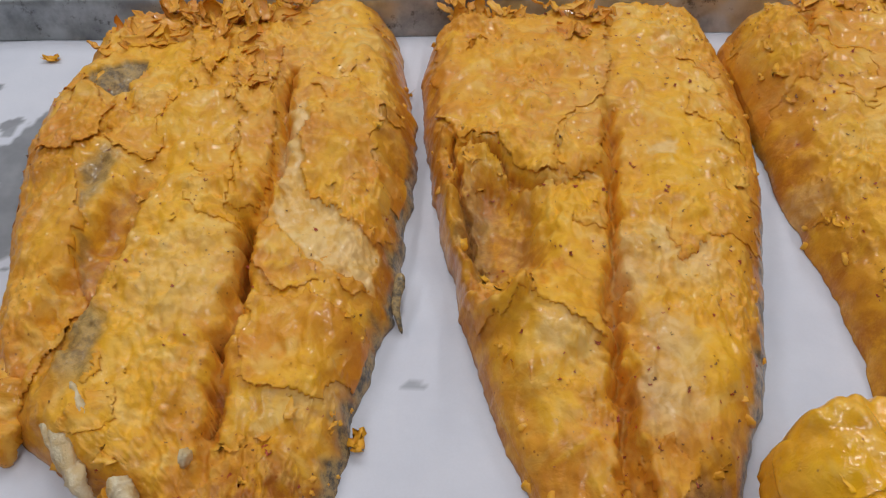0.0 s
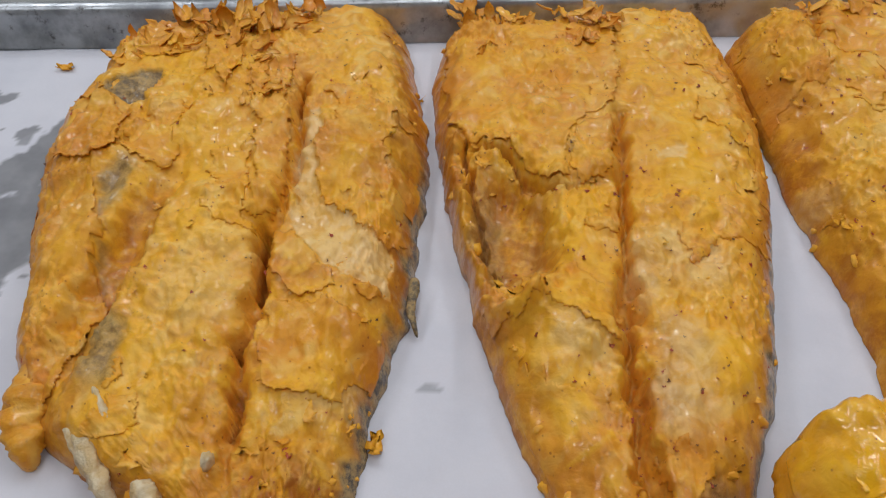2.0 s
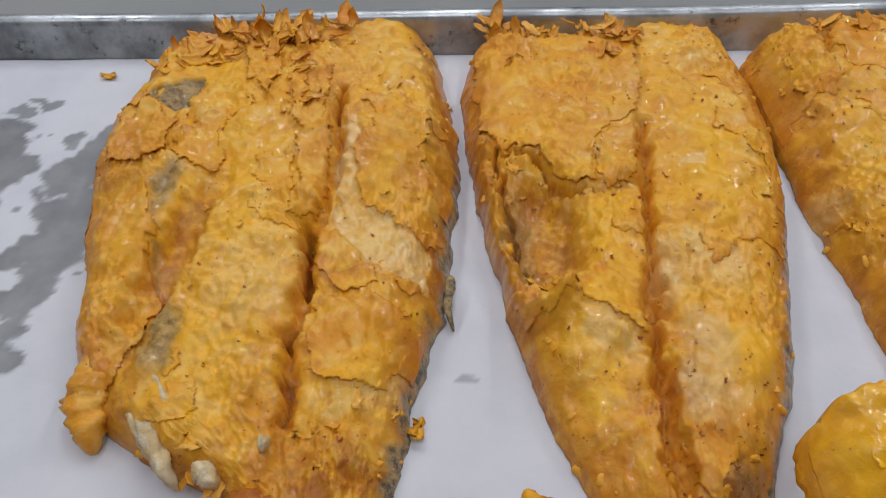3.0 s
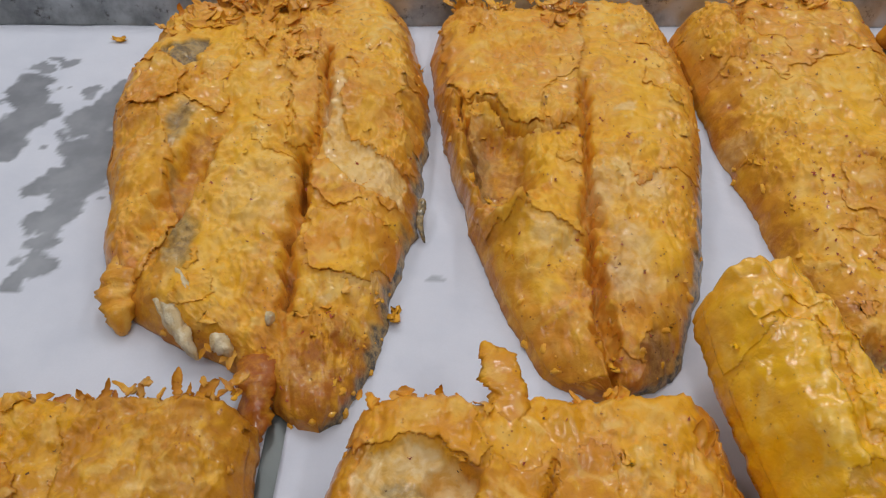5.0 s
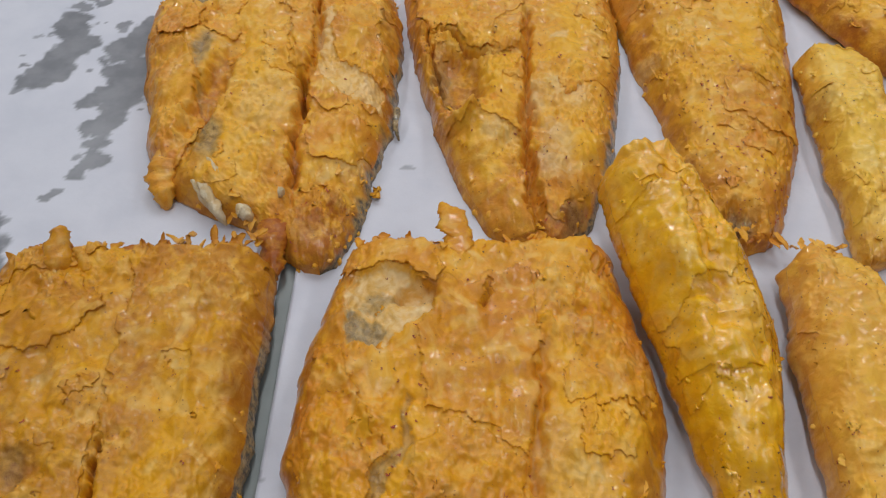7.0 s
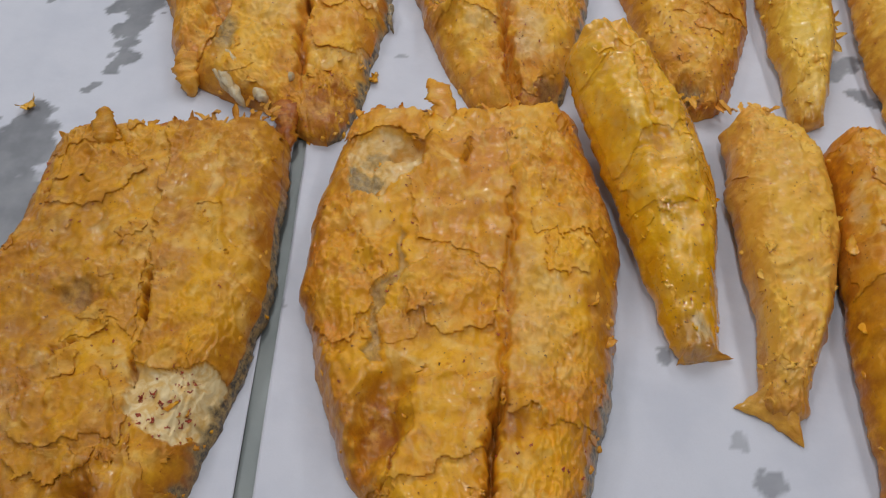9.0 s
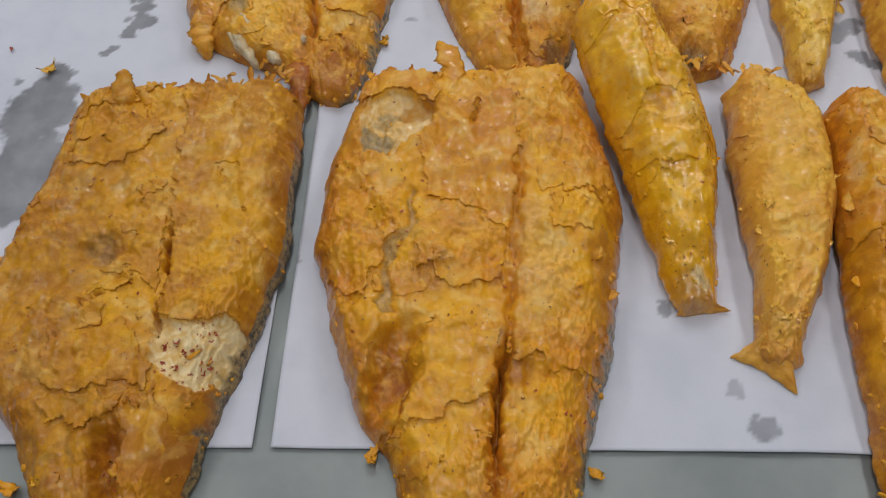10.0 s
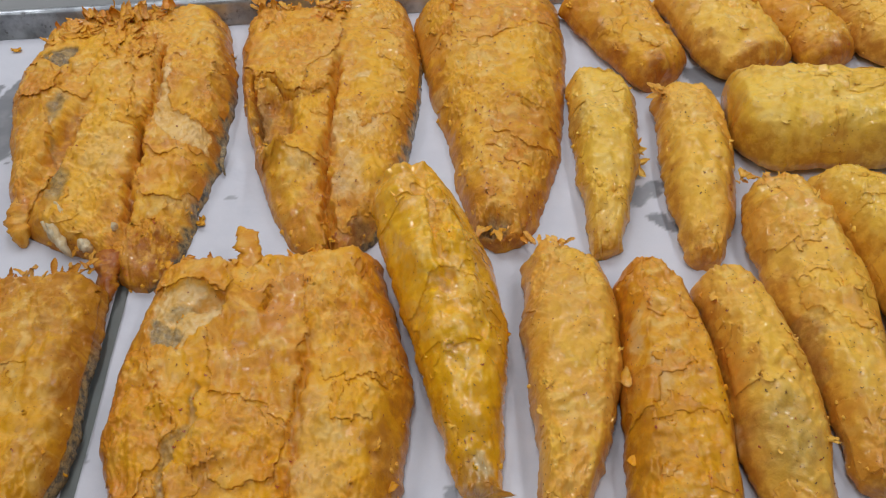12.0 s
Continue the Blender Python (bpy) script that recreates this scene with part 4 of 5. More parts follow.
for k, (pts, zs, w) in enumerate((
        ([(-0.147, 0.127), (-0.139, 0.110), (-0.129, 0.093)], [0.022, 0.023, 0.016], 0.0028), ([(-0.142, 0.125), (-0.134, 0.108), (-0.123, 0.090), (-0.116, 0.084)], [0.024, 0.024, 0.018, 0.01], 0.0034),
        ([(-0.136, 0.125), (-0.128, 0.113), (-0.118, 0.098)], [0.028, 0.028, 0.021], 0.0022), ([(-0.135, 0.128), (-0.126, 0.116), (-0.118, 0.101)], [0.03, 0.03, 0.024], 0.0016),
        ([(-0.109, 0.090), (-0.103, 0.087), (-0.098, 0.082)], [0.022, 0.021, 0.018], 0.004), ([(-0.082, 0.098), (-0.077, 0.097)], [0.029, 0.029], 0.0032))):
    strip("flesh_strand", body_a, mid_a, pts, [q - 0.003 for q in zs], [w * 0.5, w * 1.2, w * 1.1, w * 0.4], w * 0.9, BONE, "strand of white cooked flesh", 3 + k)
strip("belly_flap", body_a, mid_a, [(-0.171, 0.154), (-0.167, 0.127), (-0.164, 0.111), (-0.161, 0.101)], [0.014, 0.014, 0.010, 0.004], [0.006, 0.011, 0.009, 0.003], 0.006, ORANGE, "crisp hanging belly flap", 7, CRISP)
strip("fin_shard", body_a, mid_a, [(-0.011, 0.201), (-0.012, 0.183), (-0.008, 0.172)], [0.012, 0.008, 0.003], [0.0026, 0.002, 0.0006], 0.0012, ORANGE, "dark dried fin shard", 8, SKIN)
strip("tail_lobe", body_a, mid_a, [(-0.085, 0.084), (-0.082, 0.062), (-0.079, 0.038)], [0.014, 0.012, 0.006], [0.012, 0.009, 0.005], 0.006, ORANGE, "browned lobe of the tail", 9, BROWN)

# split fish with the rolled belly edge, back row
fish_b, body_b, mid_b = make_fish("fried_fish", "split-open fried fish with a hollow belly and rolled edge", SPLIT_B, ORANGE,
    [0.022, 0.028, 0.032, 0.032, 0.028, 0.018], [0.0], 202, ROW_BACK, flakes=70, crumbs=380, chili=110, herbs=150, pitch=0.00105,
    fringe=[((0.000, 0.396), (0.046, 0.396), 0.025, 60, 0.0046, 0.005), ((0.055, 0.394), (0.090, 0.388), 0.031, 50, 0.0046, 0.006), ((0.060, 0.370), (0.088, 0.365), 0.032, 26, 0.0036, 0.006),
            ((0.006, 0.404), (0.016, 0.400), 0.030, 14, 0.0055, 0.003)],
    far_end=0.04, near_end=0.07, hide_side=1, hide_from=0.25, round_edge=0.025, edge_height=0.3, ragged=0.002,
    features=[("gold", (0.060, 0.150), (0.020, 0.035, 0), 0.8), ("gold", (0.118, 0.190), (0.022, 0.10, 0), 0.65), ("gold", (0.115, 0.375), (0.03, 0.025, 0), 0.8), ("gold", (0.030, 0.350), (0.03, 0.03, 0), 0.5),
              ("ridge", [(-0.004, 0.295), (0.003, 0.256), (0.010, 0.220), (0.016, 0.192)], 0.0062, 0.017), ("ridge", [(0.016, 0.192), (0.027, 0.172), (0.040, 0.171), (0.046, 0.180)], 0.006, 0.010),
              ("sheet", [(0.012, 0.190), (0.024, 0.186), (0.039, 0.178), (0.049, 0.183), (0.046, 0.170), (0.036, 0.165), (0.022, 0.166)], 0.008, 0.5),
              # tear, grey band and brown spot paint shade on the hollow's left wall
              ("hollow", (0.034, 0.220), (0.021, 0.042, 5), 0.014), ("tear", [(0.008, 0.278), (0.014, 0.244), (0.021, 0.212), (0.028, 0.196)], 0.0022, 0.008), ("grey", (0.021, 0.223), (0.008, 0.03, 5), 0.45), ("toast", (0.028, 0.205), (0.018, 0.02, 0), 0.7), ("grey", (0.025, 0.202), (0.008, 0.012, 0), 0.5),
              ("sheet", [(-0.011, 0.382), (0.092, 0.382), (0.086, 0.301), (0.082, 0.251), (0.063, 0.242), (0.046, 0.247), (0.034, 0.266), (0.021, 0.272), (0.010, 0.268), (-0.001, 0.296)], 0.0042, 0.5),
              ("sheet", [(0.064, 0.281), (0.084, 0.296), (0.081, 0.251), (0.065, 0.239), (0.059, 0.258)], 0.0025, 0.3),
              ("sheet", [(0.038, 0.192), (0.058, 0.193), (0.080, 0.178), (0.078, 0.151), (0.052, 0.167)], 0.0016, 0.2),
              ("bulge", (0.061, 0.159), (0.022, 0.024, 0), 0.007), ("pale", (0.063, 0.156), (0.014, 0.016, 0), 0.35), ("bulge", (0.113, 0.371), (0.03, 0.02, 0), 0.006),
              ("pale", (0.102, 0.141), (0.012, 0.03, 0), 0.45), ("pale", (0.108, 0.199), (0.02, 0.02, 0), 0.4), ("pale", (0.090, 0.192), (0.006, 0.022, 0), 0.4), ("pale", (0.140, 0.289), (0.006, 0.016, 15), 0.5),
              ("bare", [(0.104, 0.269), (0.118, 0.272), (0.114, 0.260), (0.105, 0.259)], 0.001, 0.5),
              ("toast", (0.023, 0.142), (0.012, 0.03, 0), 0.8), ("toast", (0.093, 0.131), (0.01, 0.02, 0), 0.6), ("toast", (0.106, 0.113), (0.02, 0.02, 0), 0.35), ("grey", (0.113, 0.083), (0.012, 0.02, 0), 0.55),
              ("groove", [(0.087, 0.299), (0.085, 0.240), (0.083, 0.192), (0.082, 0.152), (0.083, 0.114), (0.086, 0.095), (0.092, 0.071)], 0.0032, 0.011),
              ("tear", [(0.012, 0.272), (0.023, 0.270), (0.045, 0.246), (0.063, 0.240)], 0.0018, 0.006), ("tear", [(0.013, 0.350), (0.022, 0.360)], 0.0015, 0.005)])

# broad fillet, back row
fish_c, body_c, mid_c = make_fish("fried_fish", "broad flat fried fish fillet in golden orange batter", SLAB_C, ORANGE,
    [0.034, 0.037, 0.035, 0.031, 0.027, 0.02], [0.0], 303, ROW_BACK, flakes=60, crumbs=260, chili=130, herbs=170, pitch=0.00105,
    fringe=[((0.184, 0.394), (0.250, 0.388), 0.036, 60, 0.0046, 0.006), ((0.205, 0.082), (0.236, 0.074), 0.014, 40, 0.0036, 0.005)], far_end=0.07, near_end=0.08, round_edge=0.034, ragged=0.002,
    features=[("gold", (0.180, 0.355), (0.03, 0.04, 0), 0.7), ("gold", (0.235, 0.275), (0.045, 0.035, 20), 0.7), ("gold", (0.205, 0.160), (0.02, 0.05, 0), 0.5),
              ("groove", [(0.199, 0.378), (0.194, 0.345)], 0.004, 0.006), ("toast", (0.254, 0.187), (0.03, 0.04, 0), 0.45), ("sheet", [(0.228, 0.219), (0.266, 0.208), (0.280, 0.171), (0.251, 0.159), (0.220, 0.183)], 0.0014, 0.3),
              ("hollow", (0.218, 0.088), (0.014, 0.012, 0), 0.010), ("grey", (0.215, 0.086), (0.014, 0.01, 0), 0.8), ("tear", [(0.240, 0.225), (0.258, 0.204)], 0.0012, 0.004),
              ("bulge", (0.172, 0.351), (0.03, 0.03, 0), 0.006), ("pale", (0.167, 0.245), (0.02, 0.012, 20), 0.3)])

# large split fish with the bare patch, front row
fish_d, body_d, mid_d = make_fish("fried_fish", "large split-open fried fish with a bare patch of spiced flesh", SPLIT_D, BROWNED,
    [0.024, 0.03, 0.033, 0.034, 0.032, 0.026], [0.010, 0.004, 0.0, 0.0], 404, ROW_FRONT, flakes=80, crumbs=420, chili=60, herbs=110, ragged=0.003, pitch=0.00105, chili_patches=[((-0.114, -0.174), 0.022, 46)],
    fringe=[((-0.232, 0.044), (-0.164, 0.046), 0.032, 40, 0.0024, 0.004), ((-0.155, 0.044), (-0.130, 0.056), 0.034, 40, 0.0026, 0.004), ((-0.122, 0.056), (-0.080, 0.054), 0.032, 50, 0.0026, 0.005)],
    far_end=0.04, near_end=0.1, hide_side=1, hide_from=0.12, round_edge=0.026, edge_height=0.3,
    features=[("toast", (-0.215, -0.110), (0.035, 0.12, 0), 0.55), ("toast", (-0.150, -0.260), (0.06, 0.04, 0), 0.5), ("toast", (-0.200, -0.220), (0.06, 0.06, 0), 0.6), ("gold", (-0.112, 0.000), (0.034, 0.05, 0), 1.0), ("gold", (-0.105, -0.085), (0.034, 0.07, 5), 1.0), ("gold", (-0.175, -0.195), (0.04, 0.03, 0), 0.6),
              ("sheet", [(-0.157, 0.040), (-0.080, 0.047), (-0.067, -0.035), (-0.068, -0.116), (-0.089, -0.164), (-0.139, -0.156), (-0.142, -0.096), (-0.151, -0.014)], 0.003, 0.0),
              ("bare", [(-0.139, -0.156), (-0.110, -0.152), (-0.089, -0.154), (-0.092, -0.188), (-0.112, -0.199), (-0.137, -0.183)], 0.0032, 1.0),
              ("sheet", [(-0.202, -0.164), (-0.168, -0.158), (-0.157, -0.152), (-0.147, -0.168), (-0.137, -0.183), (-0.134, -0.200), (-0.155, -0.197), (-0.165, -0.204), (-0.195, -0.200)], 0.0026, 0.2),
              ("sheet", [(-0.192, -0.146), (-0.182, -0.128), (-0.163, -0.120), (-0.154, -0.128), (-0.173, -0.136)], 0.0024, 0.3), ("sheet", [(-0.201, -0.202), (-0.150, -0.204), (-0.149, -0.219), (-0.182, -0.223)], 0.002, 0.2),
              ("sheet", [(-0.224, 0.020), (-0.191, 0.020), (-0.162, -0.002), (-0.186, -0.038), (-0.226, -0.032)], 0.002, 0.4),
              ("hollow", (-0.181, -0.103), (0.02, 0.014, 20), 0.004), ("grey", (-0.185, -0.103), (0.012, 0.012, 0), 0.45), ("grey", (-0.183, -0.048), (0.006, 0.01, 0), 0.25), ("grey", (-0.111, -0.040), (0.008, 0.012, 40), 0.25),
              ("tear", [(-0.142, -0.089), (-0.141, -0.104), (-0.139, -0.125)], 0.0022, 0.010), ("tear", [(-0.140, -0.138), (-0.137, -0.165)], 0.0016, 0.008), ("tear", [(-0.234, -0.020), (-0.216, -0.012)], 0.0013, 0.006),
              ("tear", [(-0.189, -0.150), (-0.188, -0.140), (-0.174, -0.134)], 0.0014, 0.005), ("groove", [(-0.154, -0.218), (-0.152, -0.242), (-0.148, -0.265)], 0.006, 0.012), ("toast", (-0.149, -0.235), (0.014, 0.03, 0), 0.7),
              ("ridge", [(-0.107, 0.011), (-0.107, -0.040), (-0.104, -0.085)], 0.004, 0.0025), ("toast", (-0.077, -0.050), (0.012, 0.035, 0), 0.45), ("toast", (-0.218, -0.178), (0.03, 0.05, 0), 0.35)])
strip("fin_stub", body_d, mid_d, [(-0.198, 0.020), (-0.202, 0.037), (-0.206, 0.053)], [0.034, 0.037, 0.036], [0.009, 0.007, 0.005], 0.006, BROWNED, "crisp fin stub standing out of the batter", 41, CRISP)
strip("fin_stub", body_d, mid_d, [(-0.182, 0.020), (-0.186, 0.032), (-0.195, 0.040)], [0.032, 0.034, 0.032], [0.006, 0.005, 0.003], 0.004, BROWNED, "small crisp fin stub", 42, CRISP)

# large split fish with the bare head patch, front row
fish_e, body_e, mid_e = make_fish("fried_fish", "large split-open fried fish in glossy amber batter", SPLIT_E, AMBER,
    [0.028, 0.032, 0.034, 0.036, 0.034, 0.028], [0.022, 0.012, 0.002, 0.0, 0.0], 505, ROW_FRONT, flakes=90, crumbs=420, chili=70, herbs=100, ragged=0.003, pitch=0.00105,
    fringe=[((-0.025, 0.043), (0.020, 0.047), 0.045, 36, 0.0028, 0.004), ((0.048, 0.043), (0.087, 0.048), 0.046, 40, 0.0028, 0.004), ((0.100, 0.032), (0.125, 0.028), 0.043, 40, 0.0038, 0.005)],
    far_end=0.035, near_end=0.1, hide_side=1, hide_from=0.5, round_edge=0.027, edge_height=0.3,
    features=[("gold", (0.103, -0.070), (0.026, 0.08, 0), 0.85), ("gold", (0.050, -0.010), (0.025, 0.03, 0), 0.7), ("gold", (0.042, -0.185), (0.024, 0.035, 0), 0.85), ("gold", (0.055, -0.075), (0.02, 0.04, 0), 0.6),
              ("ridge", [(-0.035, -0.128), (-0.025, -0.160), (-0.017, -0.188), (-0.012, -0.208)], 0.006, 0.007), ("toast", (-0.019, -0.182), (0.01, 0.04, 10), 0.7),
              ("sheet", [(-0.030, 0.011), (-0.026, 0.046), (-0.005, 0.055), (0.022, 0.043), (0.033, -0.000), (0.015, 0.011), (-0.003, 0.022), (-0.022, 0.016)], 0.0045, 0.6),
              ("hollow", (0.012, 0.002), (0.012, 0.009, 10), 0.008), ("toast", (0.014, 0.002), (0.016, 0.010, 20), 1.0),
              ("bare", [(-0.025, 0.008), (-0.003, 0.022), (0.025, -0.000), (0.012, -0.022), (-0.003, -0.034), (-0.027, -0.026)], 0.003, 0.7), ("dull", [(-0.026, -0.009), (-0.007, -0.016), (-0.004, -0.031), (-0.025, -0.031)], 0.001, 0.7), ("grey", (-0.005, -0.003), (0.016, 0.005, 10), 0.5),
              ("sheet", [(-0.039, -0.024), (-0.029, -0.032), (0.005, -0.092), (-0.009, -0.122), (-0.015, -0.140), (-0.039, -0.126), (-0.048, -0.083)], 0.0026, 0.3),
              ("sheet", [(0.025, 0.005), (0.075, 0.020), (0.083, -0.026), (0.080, -0.096), (0.056, -0.105), (0.023, -0.066), (0.015, -0.030)], 0.0022, 0.0),
              ("sheet", [(0.015, -0.087), (0.038, -0.073), (0.073, -0.096), (0.069, -0.128), (0.039, -0.136), (0.018, -0.116)], 0.0022, 0.5),
              ("sheet", [(0.073, -0.171), (0.081, -0.166), (0.133, -0.158), (0.123, -0.185), (0.092, -0.190), (0.089, -0.179), (0.075, -0.182)], 0.0028, 0.1),
              ("sheet", [(0.019, -0.163), (0.042, -0.157), (0.069, -0.164), (0.065, -0.201), (0.027, -0.216), (0.005, -0.218), (0.020, -0.190)], 0.0026, 0.0),
              ("dull", [(0.009, -0.060), (0.013, -0.063), (0.013, -0.090), (0.001, -0.114), (0.002, -0.148), (-0.005, -0.148), (-0.006, -0.110), (0.008, -0.088)], 0.0022, 0.55),
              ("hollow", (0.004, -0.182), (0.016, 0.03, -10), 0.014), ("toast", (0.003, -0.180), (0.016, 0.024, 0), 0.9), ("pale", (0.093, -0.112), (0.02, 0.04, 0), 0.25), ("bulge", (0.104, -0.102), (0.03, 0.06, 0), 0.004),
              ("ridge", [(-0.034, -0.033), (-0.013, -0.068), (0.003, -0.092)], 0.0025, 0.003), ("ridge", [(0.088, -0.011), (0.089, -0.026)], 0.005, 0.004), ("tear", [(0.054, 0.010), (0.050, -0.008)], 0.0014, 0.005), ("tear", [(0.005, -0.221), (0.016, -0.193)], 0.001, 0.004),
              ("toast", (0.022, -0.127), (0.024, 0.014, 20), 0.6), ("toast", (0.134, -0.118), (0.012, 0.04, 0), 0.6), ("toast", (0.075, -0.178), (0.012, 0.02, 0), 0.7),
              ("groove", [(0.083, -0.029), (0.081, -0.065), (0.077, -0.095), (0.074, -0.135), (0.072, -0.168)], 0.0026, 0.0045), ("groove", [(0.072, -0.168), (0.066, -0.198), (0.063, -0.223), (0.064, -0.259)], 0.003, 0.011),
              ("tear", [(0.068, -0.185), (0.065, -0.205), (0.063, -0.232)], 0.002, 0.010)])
strip("fin_shard", body_e, mid_e, [(0.038, 0.026), (0.036, 0.047), (0.031, 0.064), (0.024, 0.072)], [0.048, 0.047, 0.045, 0.045], [0.005, 0.009, 0.007, 0.002], 0.0022, AMBER, "upright crisp fin shard", 52, CRISP)

# slim yellow fish leaning over its neighbour
fish_f, body_f, mid_f = make_fish("fried_fish", "whole slim fried fish in wet glossy yellow batter", WHOLE_F, YELLOW,
    [0.038, 0.045, 0.045, 0.04, 0.03, 0.014], [0.032, 0.024, 0.012, 0.004, 0.0], 606, ROW_FRONT, flakes=24, crumbs=60, chili=16, herbs=90, round_edge=0.034, belly=0.22, ragged=0.002, pitch=0.0009,
    fringe=[((0.216, 0.010), (0.214, -0.040), 0.024, 26, 0.0036, 0.003)],
    far_end=0.09, near_end=0.03, torn=0.3, rim_nicks=0.002, crust=0.0009, edge_height=0.2, shaggy=-0.5, lumps=2.0,
    features=[("gold", (0.168, 0.020), (0.04, 0.09, 0), 0.9), ("sheet", [(0.126, 0.051), (0.174, 0.080), (0.195, 0.017), (0.185, -0.003), (0.167, -0.001), (0.151, -0.011), (0.133, -0.009)], 0.0022, 0.2),
              ("sheet", [(0.148, -0.014), (0.166, -0.011), (0.192, -0.012), (0.197, -0.039), (0.175, -0.049), (0.157, -0.039)], 0.0018, 0.0),
              ("ridge", [(0.173, 0.086), (0.187, 0.045), (0.195, -0.004), (0.202, -0.044)], 0.004, 0.004), ("bulge", (0.158, 0.023), (0.016, 0.02, 0), 0.004), ("hollow", (0.174, -0.001), (0.012, 0.010, 20), 0.002), ("bulge", (0.180, -0.035), (0.018, 0.016, 0), 0.004), ("bulge", (0.183, -0.082), (0.014, 0.024, 0), 0.003), ("toast", (0.159, 0.093), (0.008, 0.008, 0), 0.6),
              ("pale", (0.193, -0.118), (0.006, 0.008, 0), 0.8), ("grey", (0.188, -0.123), (0.01, 0.012, 0), 0.3), ("groove", [(0.159, 0.080), (0.169, 0.057), (0.173, 0.017)], 0.006, 0.003)])
tail_fin(body_f, mid_f, (0.190, -0.128), (0.178, -0.134), (0.213, -0.130), 0.010, GOLD, 1)

fish_g, body_g, mid_g = make_fish("fried_fish", "whole fried fish in wrinkled golden batter, tail fin on", WHOLE_G, GOLD,
    [0.03, 0.038, 0.04, 0.036, 0.026, 0.012], [0.004, 0.0, 0.0], 707, ROW_FRONT, flakes=24, crumbs=90, chili=24, herbs=110, round_edge=0.034, torn=0.2, rim_nicks=0.0016, belly=0.25, ragged=0.0026, edge_height=0.2, pitch=0.001,
    fringe=[((0.243, 0.062), (0.272, 0.059), 0.030, 40, 0.0024, 0.003), ((0.283, -0.066), (0.286, -0.072), 0.026, 8, 0.003, 0.002)],
    far_end=0.07, near_end=0.03, bands=0.0007, crust=0.0009, features=[("pale", (0.245, -0.100), (0.02, 0.05, 0), 0.25), ("toast", (0.256, 0.009), (0.02, 0.03, 0), 0.35)])
tail_fin(body_g, mid_g, (0.233, -0.158), (0.207, -0.162), (0.242, -0.187), 0.008, GOLD, 2)

fish_h, body_h, mid_h = make_fish("fried_fish", "long fried fish in smooth amber batter between two others", SLAB_H, AMBER,
    [0.034, 0.04, 0.042, 0.04, 0.034, 0.024, 0.014], [0.004, 0.0, 0.0], 808, ROW_FRONT, flakes=26, crumbs=120, chili=26, herbs=60, round_edge=0.034, torn=0.2, rim_nicks=0.0016, belly=0.2, ragged=0.002, edge_height=0.2,
    fringe=[((0.286, -0.064), (0.296, -0.070), 0.034, 10, 0.003, 0.003)],
    far_end=0.09, near_end=0.1, crust=0.001, features=[("pale", (0.309, -0.071), (0.008, 0.018, 0), 0.45), ("pale", (0.301, -0.036), (0.004, 0.018, 0), 0.4), ("ridge", [(0.338, 0.012), (0.343, -0.047), (0.346, -0.097), (0.339, -0.147)], 0.005, 0.003),
              ("toast", (0.295, -0.106), (0.02, 0.04, 0), 0.45), ("sheet", [(0.288, -0.069), (0.307, -0.063), (0.309, -0.088), (0.286, -0.101)], 0.0014, 0.2)])
fish_i, body_i, mid_i = make_fish("fried_fish", "small whole fried fish in pale yellow batter", WHOLE_I, PALE,
    [0.026, 0.032, 0.034, 0.032, 0.026, 0.014], [0.0], 909, ROW_BACK, flakes=16, crumbs=60, chili=10, herbs=60, round_edge=0.03, torn=0.2, rim_nicks=0.0016, belly=0.25, ragged=0.003, far_end=0.06, near_end=0.05, edge_height=0.2, bands=0.0004, crust=0.0009,
    fringe=[((0.342, 0.191), (0.346, 0.141), 0.014, 60, 0.005, 0.003), ((0.341, 0.246), (0.348, 0.229), 0.022, 16, 0.004, 0.003)], features=[("grey", (0.293, 0.198), (0.01, 0.016, 0), 0.25)])
fish_j, body_j, mid_j = make_fish("fried_fish", "small whole fried fish in golden batter on oil-spotted paper", WHOLE_J, GOLD,
    [0.026, 0.034, 0.036, 0.034, 0.028, 0.018], [0.0], 1010, ROW_BACK, flakes=16, crumbs=60, chili=12, herbs=60, round_edge=0.032, torn=0.2, rim_nicks=0.0016, belly=0.25, ragged=0.003, far_end=0.07, near_end=0.06, bands=0.0005, edge_height=0.2, crust=0.0009,
    fringe=[((0.366, 0.231), (0.380, 0.234), 0.03, 20, 0.004, 0.003)], features=[("sheet", [(0.350, 0.058), (0.365, 0.060), (0.358, 0.049)], 0.0012, 0.0)])
fish_k, body_k, mid_k = make_fish("fried_fish", "whole fried fish in golden batter with a loose flap", WHOLE_K, GOLD,
    [0.034, 0.044, 0.046, 0.042, 0.034, 0.02], [0.004, 0.0, 0.0], 1111, ROW_FRONT, flakes=20, crumbs=90, chili=16, herbs=80, round_edge=0.034, torn=0.2, rim_nicks=0.0016, belly=0.25, ragged=0.003, far_end=0.08, near_end=0.12, bands=0.0007, edge_height=0.2, crust=0.001,
    fringe=[((0.358, 0.010), (0.364, -0.046), 0.026, 26, 0.0034, 0.004)],
    features=[("sheet", [(0.360, -0.034), (0.376, -0.055), (0.369, -0.079), (0.350, -0.089), (0.350, -0.068)], 0.003, 0.0), ("grey", (0.379, -0.114), (0.02, 0.03, 0), 0.35), ("pale", (0.353, -0.106), (0.006, 0.014, 0), 0.5)])
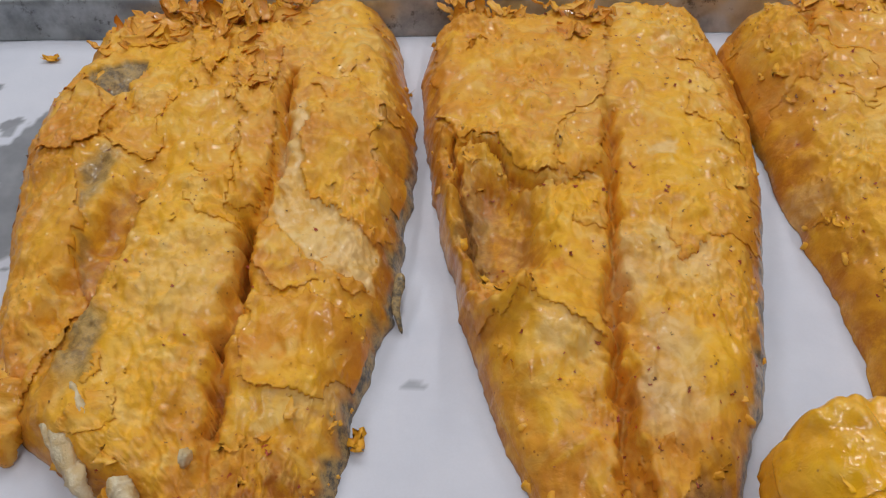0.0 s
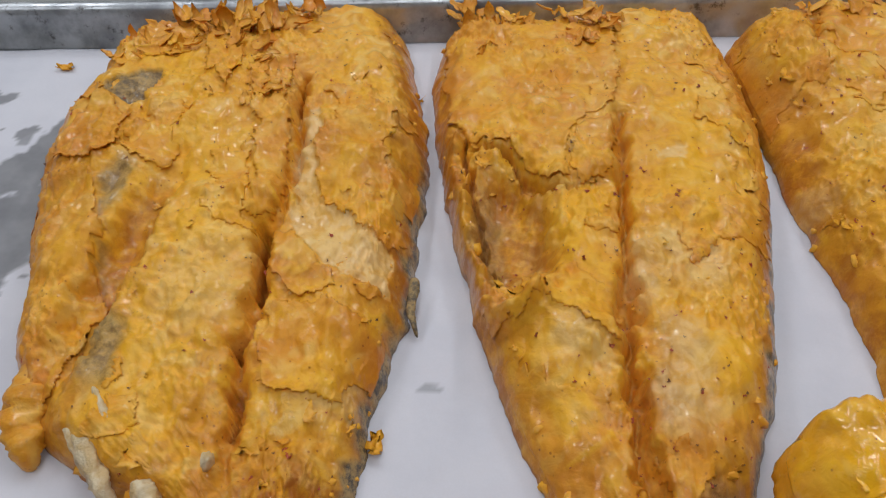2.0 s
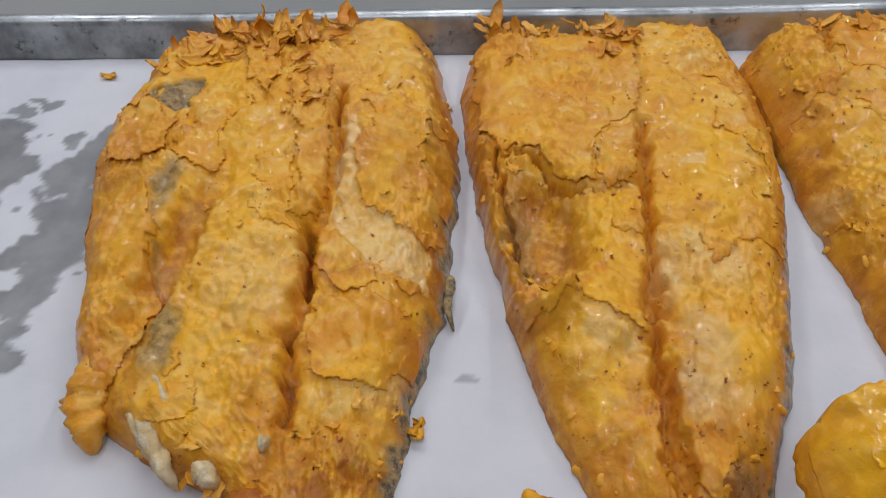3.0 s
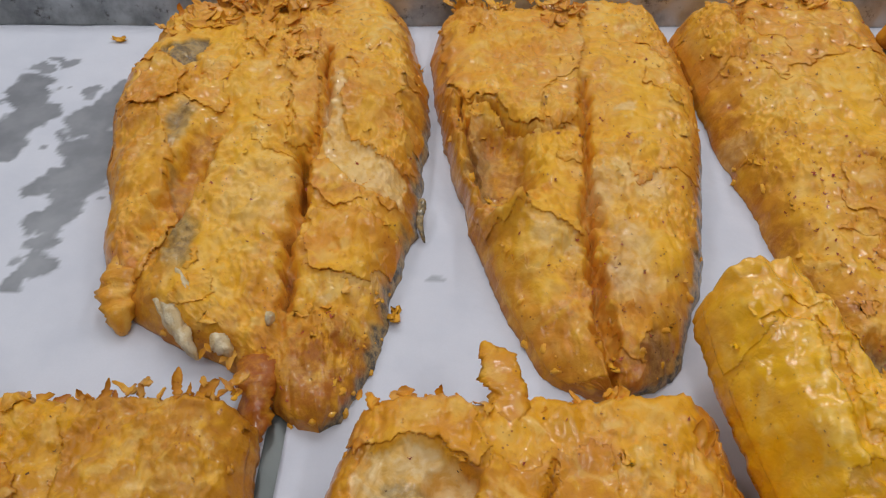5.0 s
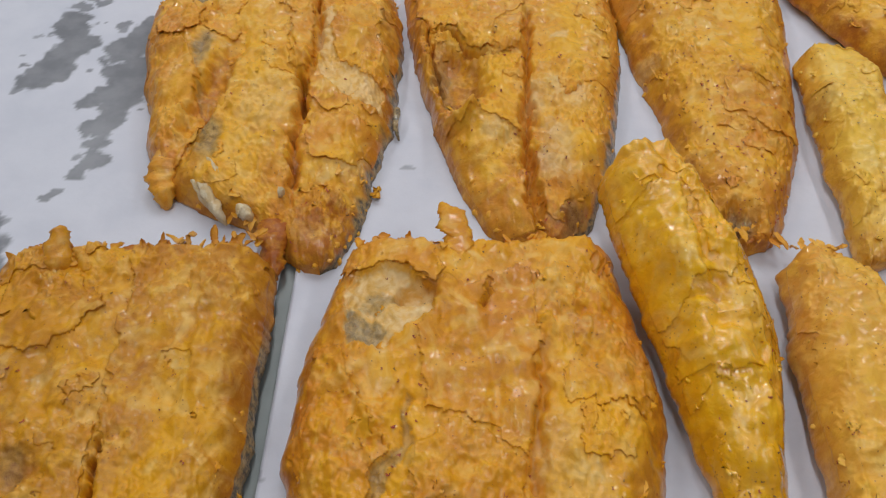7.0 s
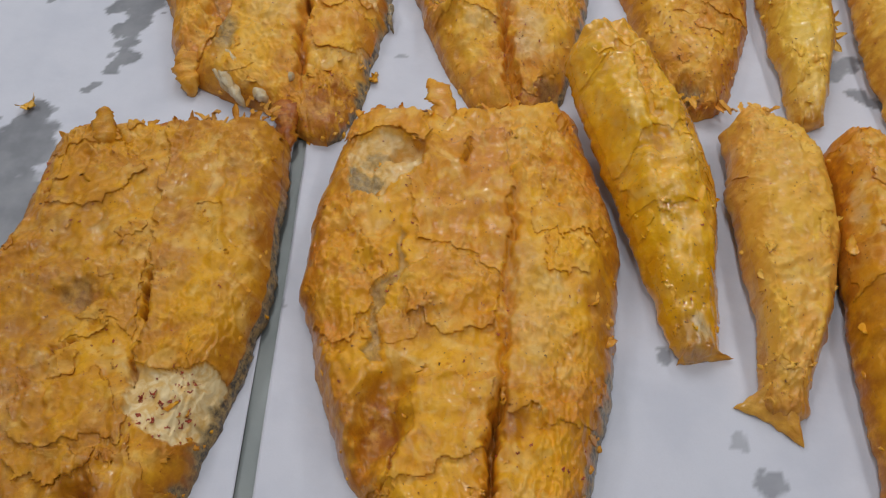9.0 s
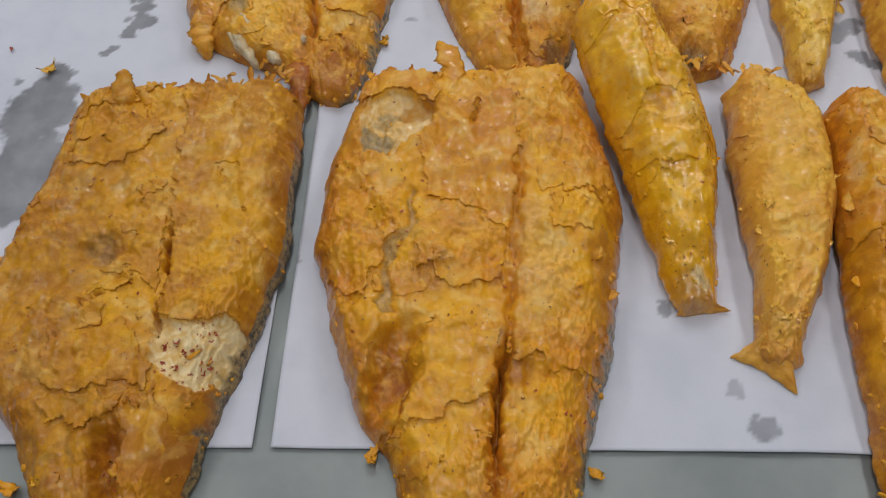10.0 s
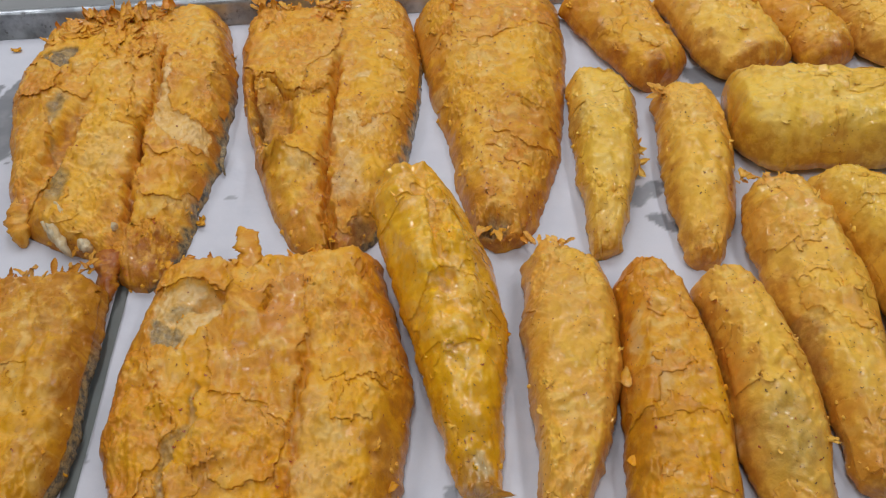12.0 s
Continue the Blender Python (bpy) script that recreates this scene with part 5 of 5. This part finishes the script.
fish_l, body_l, mid_l = make_fish("fried_fish", "long whole fried fish browned towards the tail", WHOLE_L, GOLD,
    [0.034, 0.042, 0.044, 0.04, 0.034, 0.02], [0.004, 0.0, 0.0], 1212, ROW_FRONT, flakes=20, crumbs=90, chili=16, herbs=60, round_edge=0.034, torn=0.2, rim_nicks=0.0016, belly=0.25, ragged=0.003, far_end=0.06, near_end=0.08, bands=0.0004, edge_height=0.2, crust=0.0009,
    fringe=[((0.408, 0.116), (0.445, 0.116), 0.032, 40, 0.0028, 0.003)],
    features=[("dull", [(0.412, -0.025), (0.427, -0.026), (0.423, -0.054), (0.414, -0.090), (0.406, -0.057)], 0.0016, 0.3), ("ridge", [(0.459, 0.071), (0.451, 0.001), (0.454, -0.045)], 0.005, 0.003), ("toast", (0.425, -0.114), (0.02, 0.03, 0), 0.5)])
fish_m, body_m, mid_m = make_fish("fried_fish", "whole fried fish in pale yellow batter behind the others", WHOLE_M, PALE,
    [0.04, 0.05, 0.052, 0.048, 0.04, 0.024], [0.0], 1313, ROW_FRONT, flakes=14, crumbs=60, chili=8, herbs=30, round_edge=0.036, torn=0.2, rim_nicks=0.0016, belly=0.25, ragged=0.003, far_end=0.08, near_end=0.1, edge_height=0.2, crust=0.001,
    features=[("sheet", [(0.465, 0.017), (0.497, 0.030), (0.482, -0.029), (0.460, -0.018)], 0.002, 0.0)])
for o, seed, mat, th, text in ((PIECE_P, 1414, ORANGE, 0.034, "thick cut of fried fish in rough orange batter"), (PIECE_Q, 1515, GOLD, 0.04, "thick cut of fried fish in golden batter"),
                               (PIECE_R, 1616, ORANGE, 0.036, "small cut of fried fish with a rounded end"), (PIECE_S, 1717, GOLD, 0.04, "wide cut of fried fish in golden batter"),
                               (PIECE_T, 1818, PALE, 0.054, "thick block of fried fish in smooth yellow batter")):
    make_fish("fried_fish_cut", text, o, mat, [th * 0.92, th, th, th * 0.88], [0.0], seed, CUTS, flakes=30, crumbs=100, chili=10, herbs=40, round_edge=0.024, belly=0.2, ragged=0.002,
              far_end=0.06, near_end=0.1, torn=0.2, category="fish cut", crust=0.0009, edge_height=0.35)

# ---- crumbs on the paper ----
for k, ((cx, cy), size, mat, text) in enumerate((((-0.246, 0.373), 0.0045, ORANGE, "small orange batter crumb on white paper"), ((-0.007, -0.227), 0.005, AMBER, "brown batter crumb at the paper edge"),
                                                 ((0.121, -0.236), 0.0045, AMBER, "brown batter crumb on the bare tray"), ((-0.287, 0.092), 0.006, GOLD, "thin yellow batter flake on an oil stain"),
                                                 ((-0.327, 0.117), 0.002, CHILI, "tiny red chili flake on paper"), ((-0.022, 0.340), 0.003, ORANGE, "small batter crumb between two fish"),
                                                 ((-0.021, 0.118), 0.005, ORANGE, "crisp batter crumb beside the split fish"), ((-0.214, -0.249), 0.006, AMBER, "batter crumb on the bare tray"))):
    pv, pf = gather([FLAKES[k % len(FLAKES)]], [Matrix.LocRotScale((0, 0, 0), Euler((0.1, 0.12, k * 1.3)), (size, size * 0.9, size * 0.8))])
    me = mesh_from("batter_crumb", pv, pf, mat)
    ob = tagged(new("batter_crumb", me), text, "crumb", "loose crumbs on the tray")
    ob.location = (cx, cy, 0.0012 + 0.3 * size)
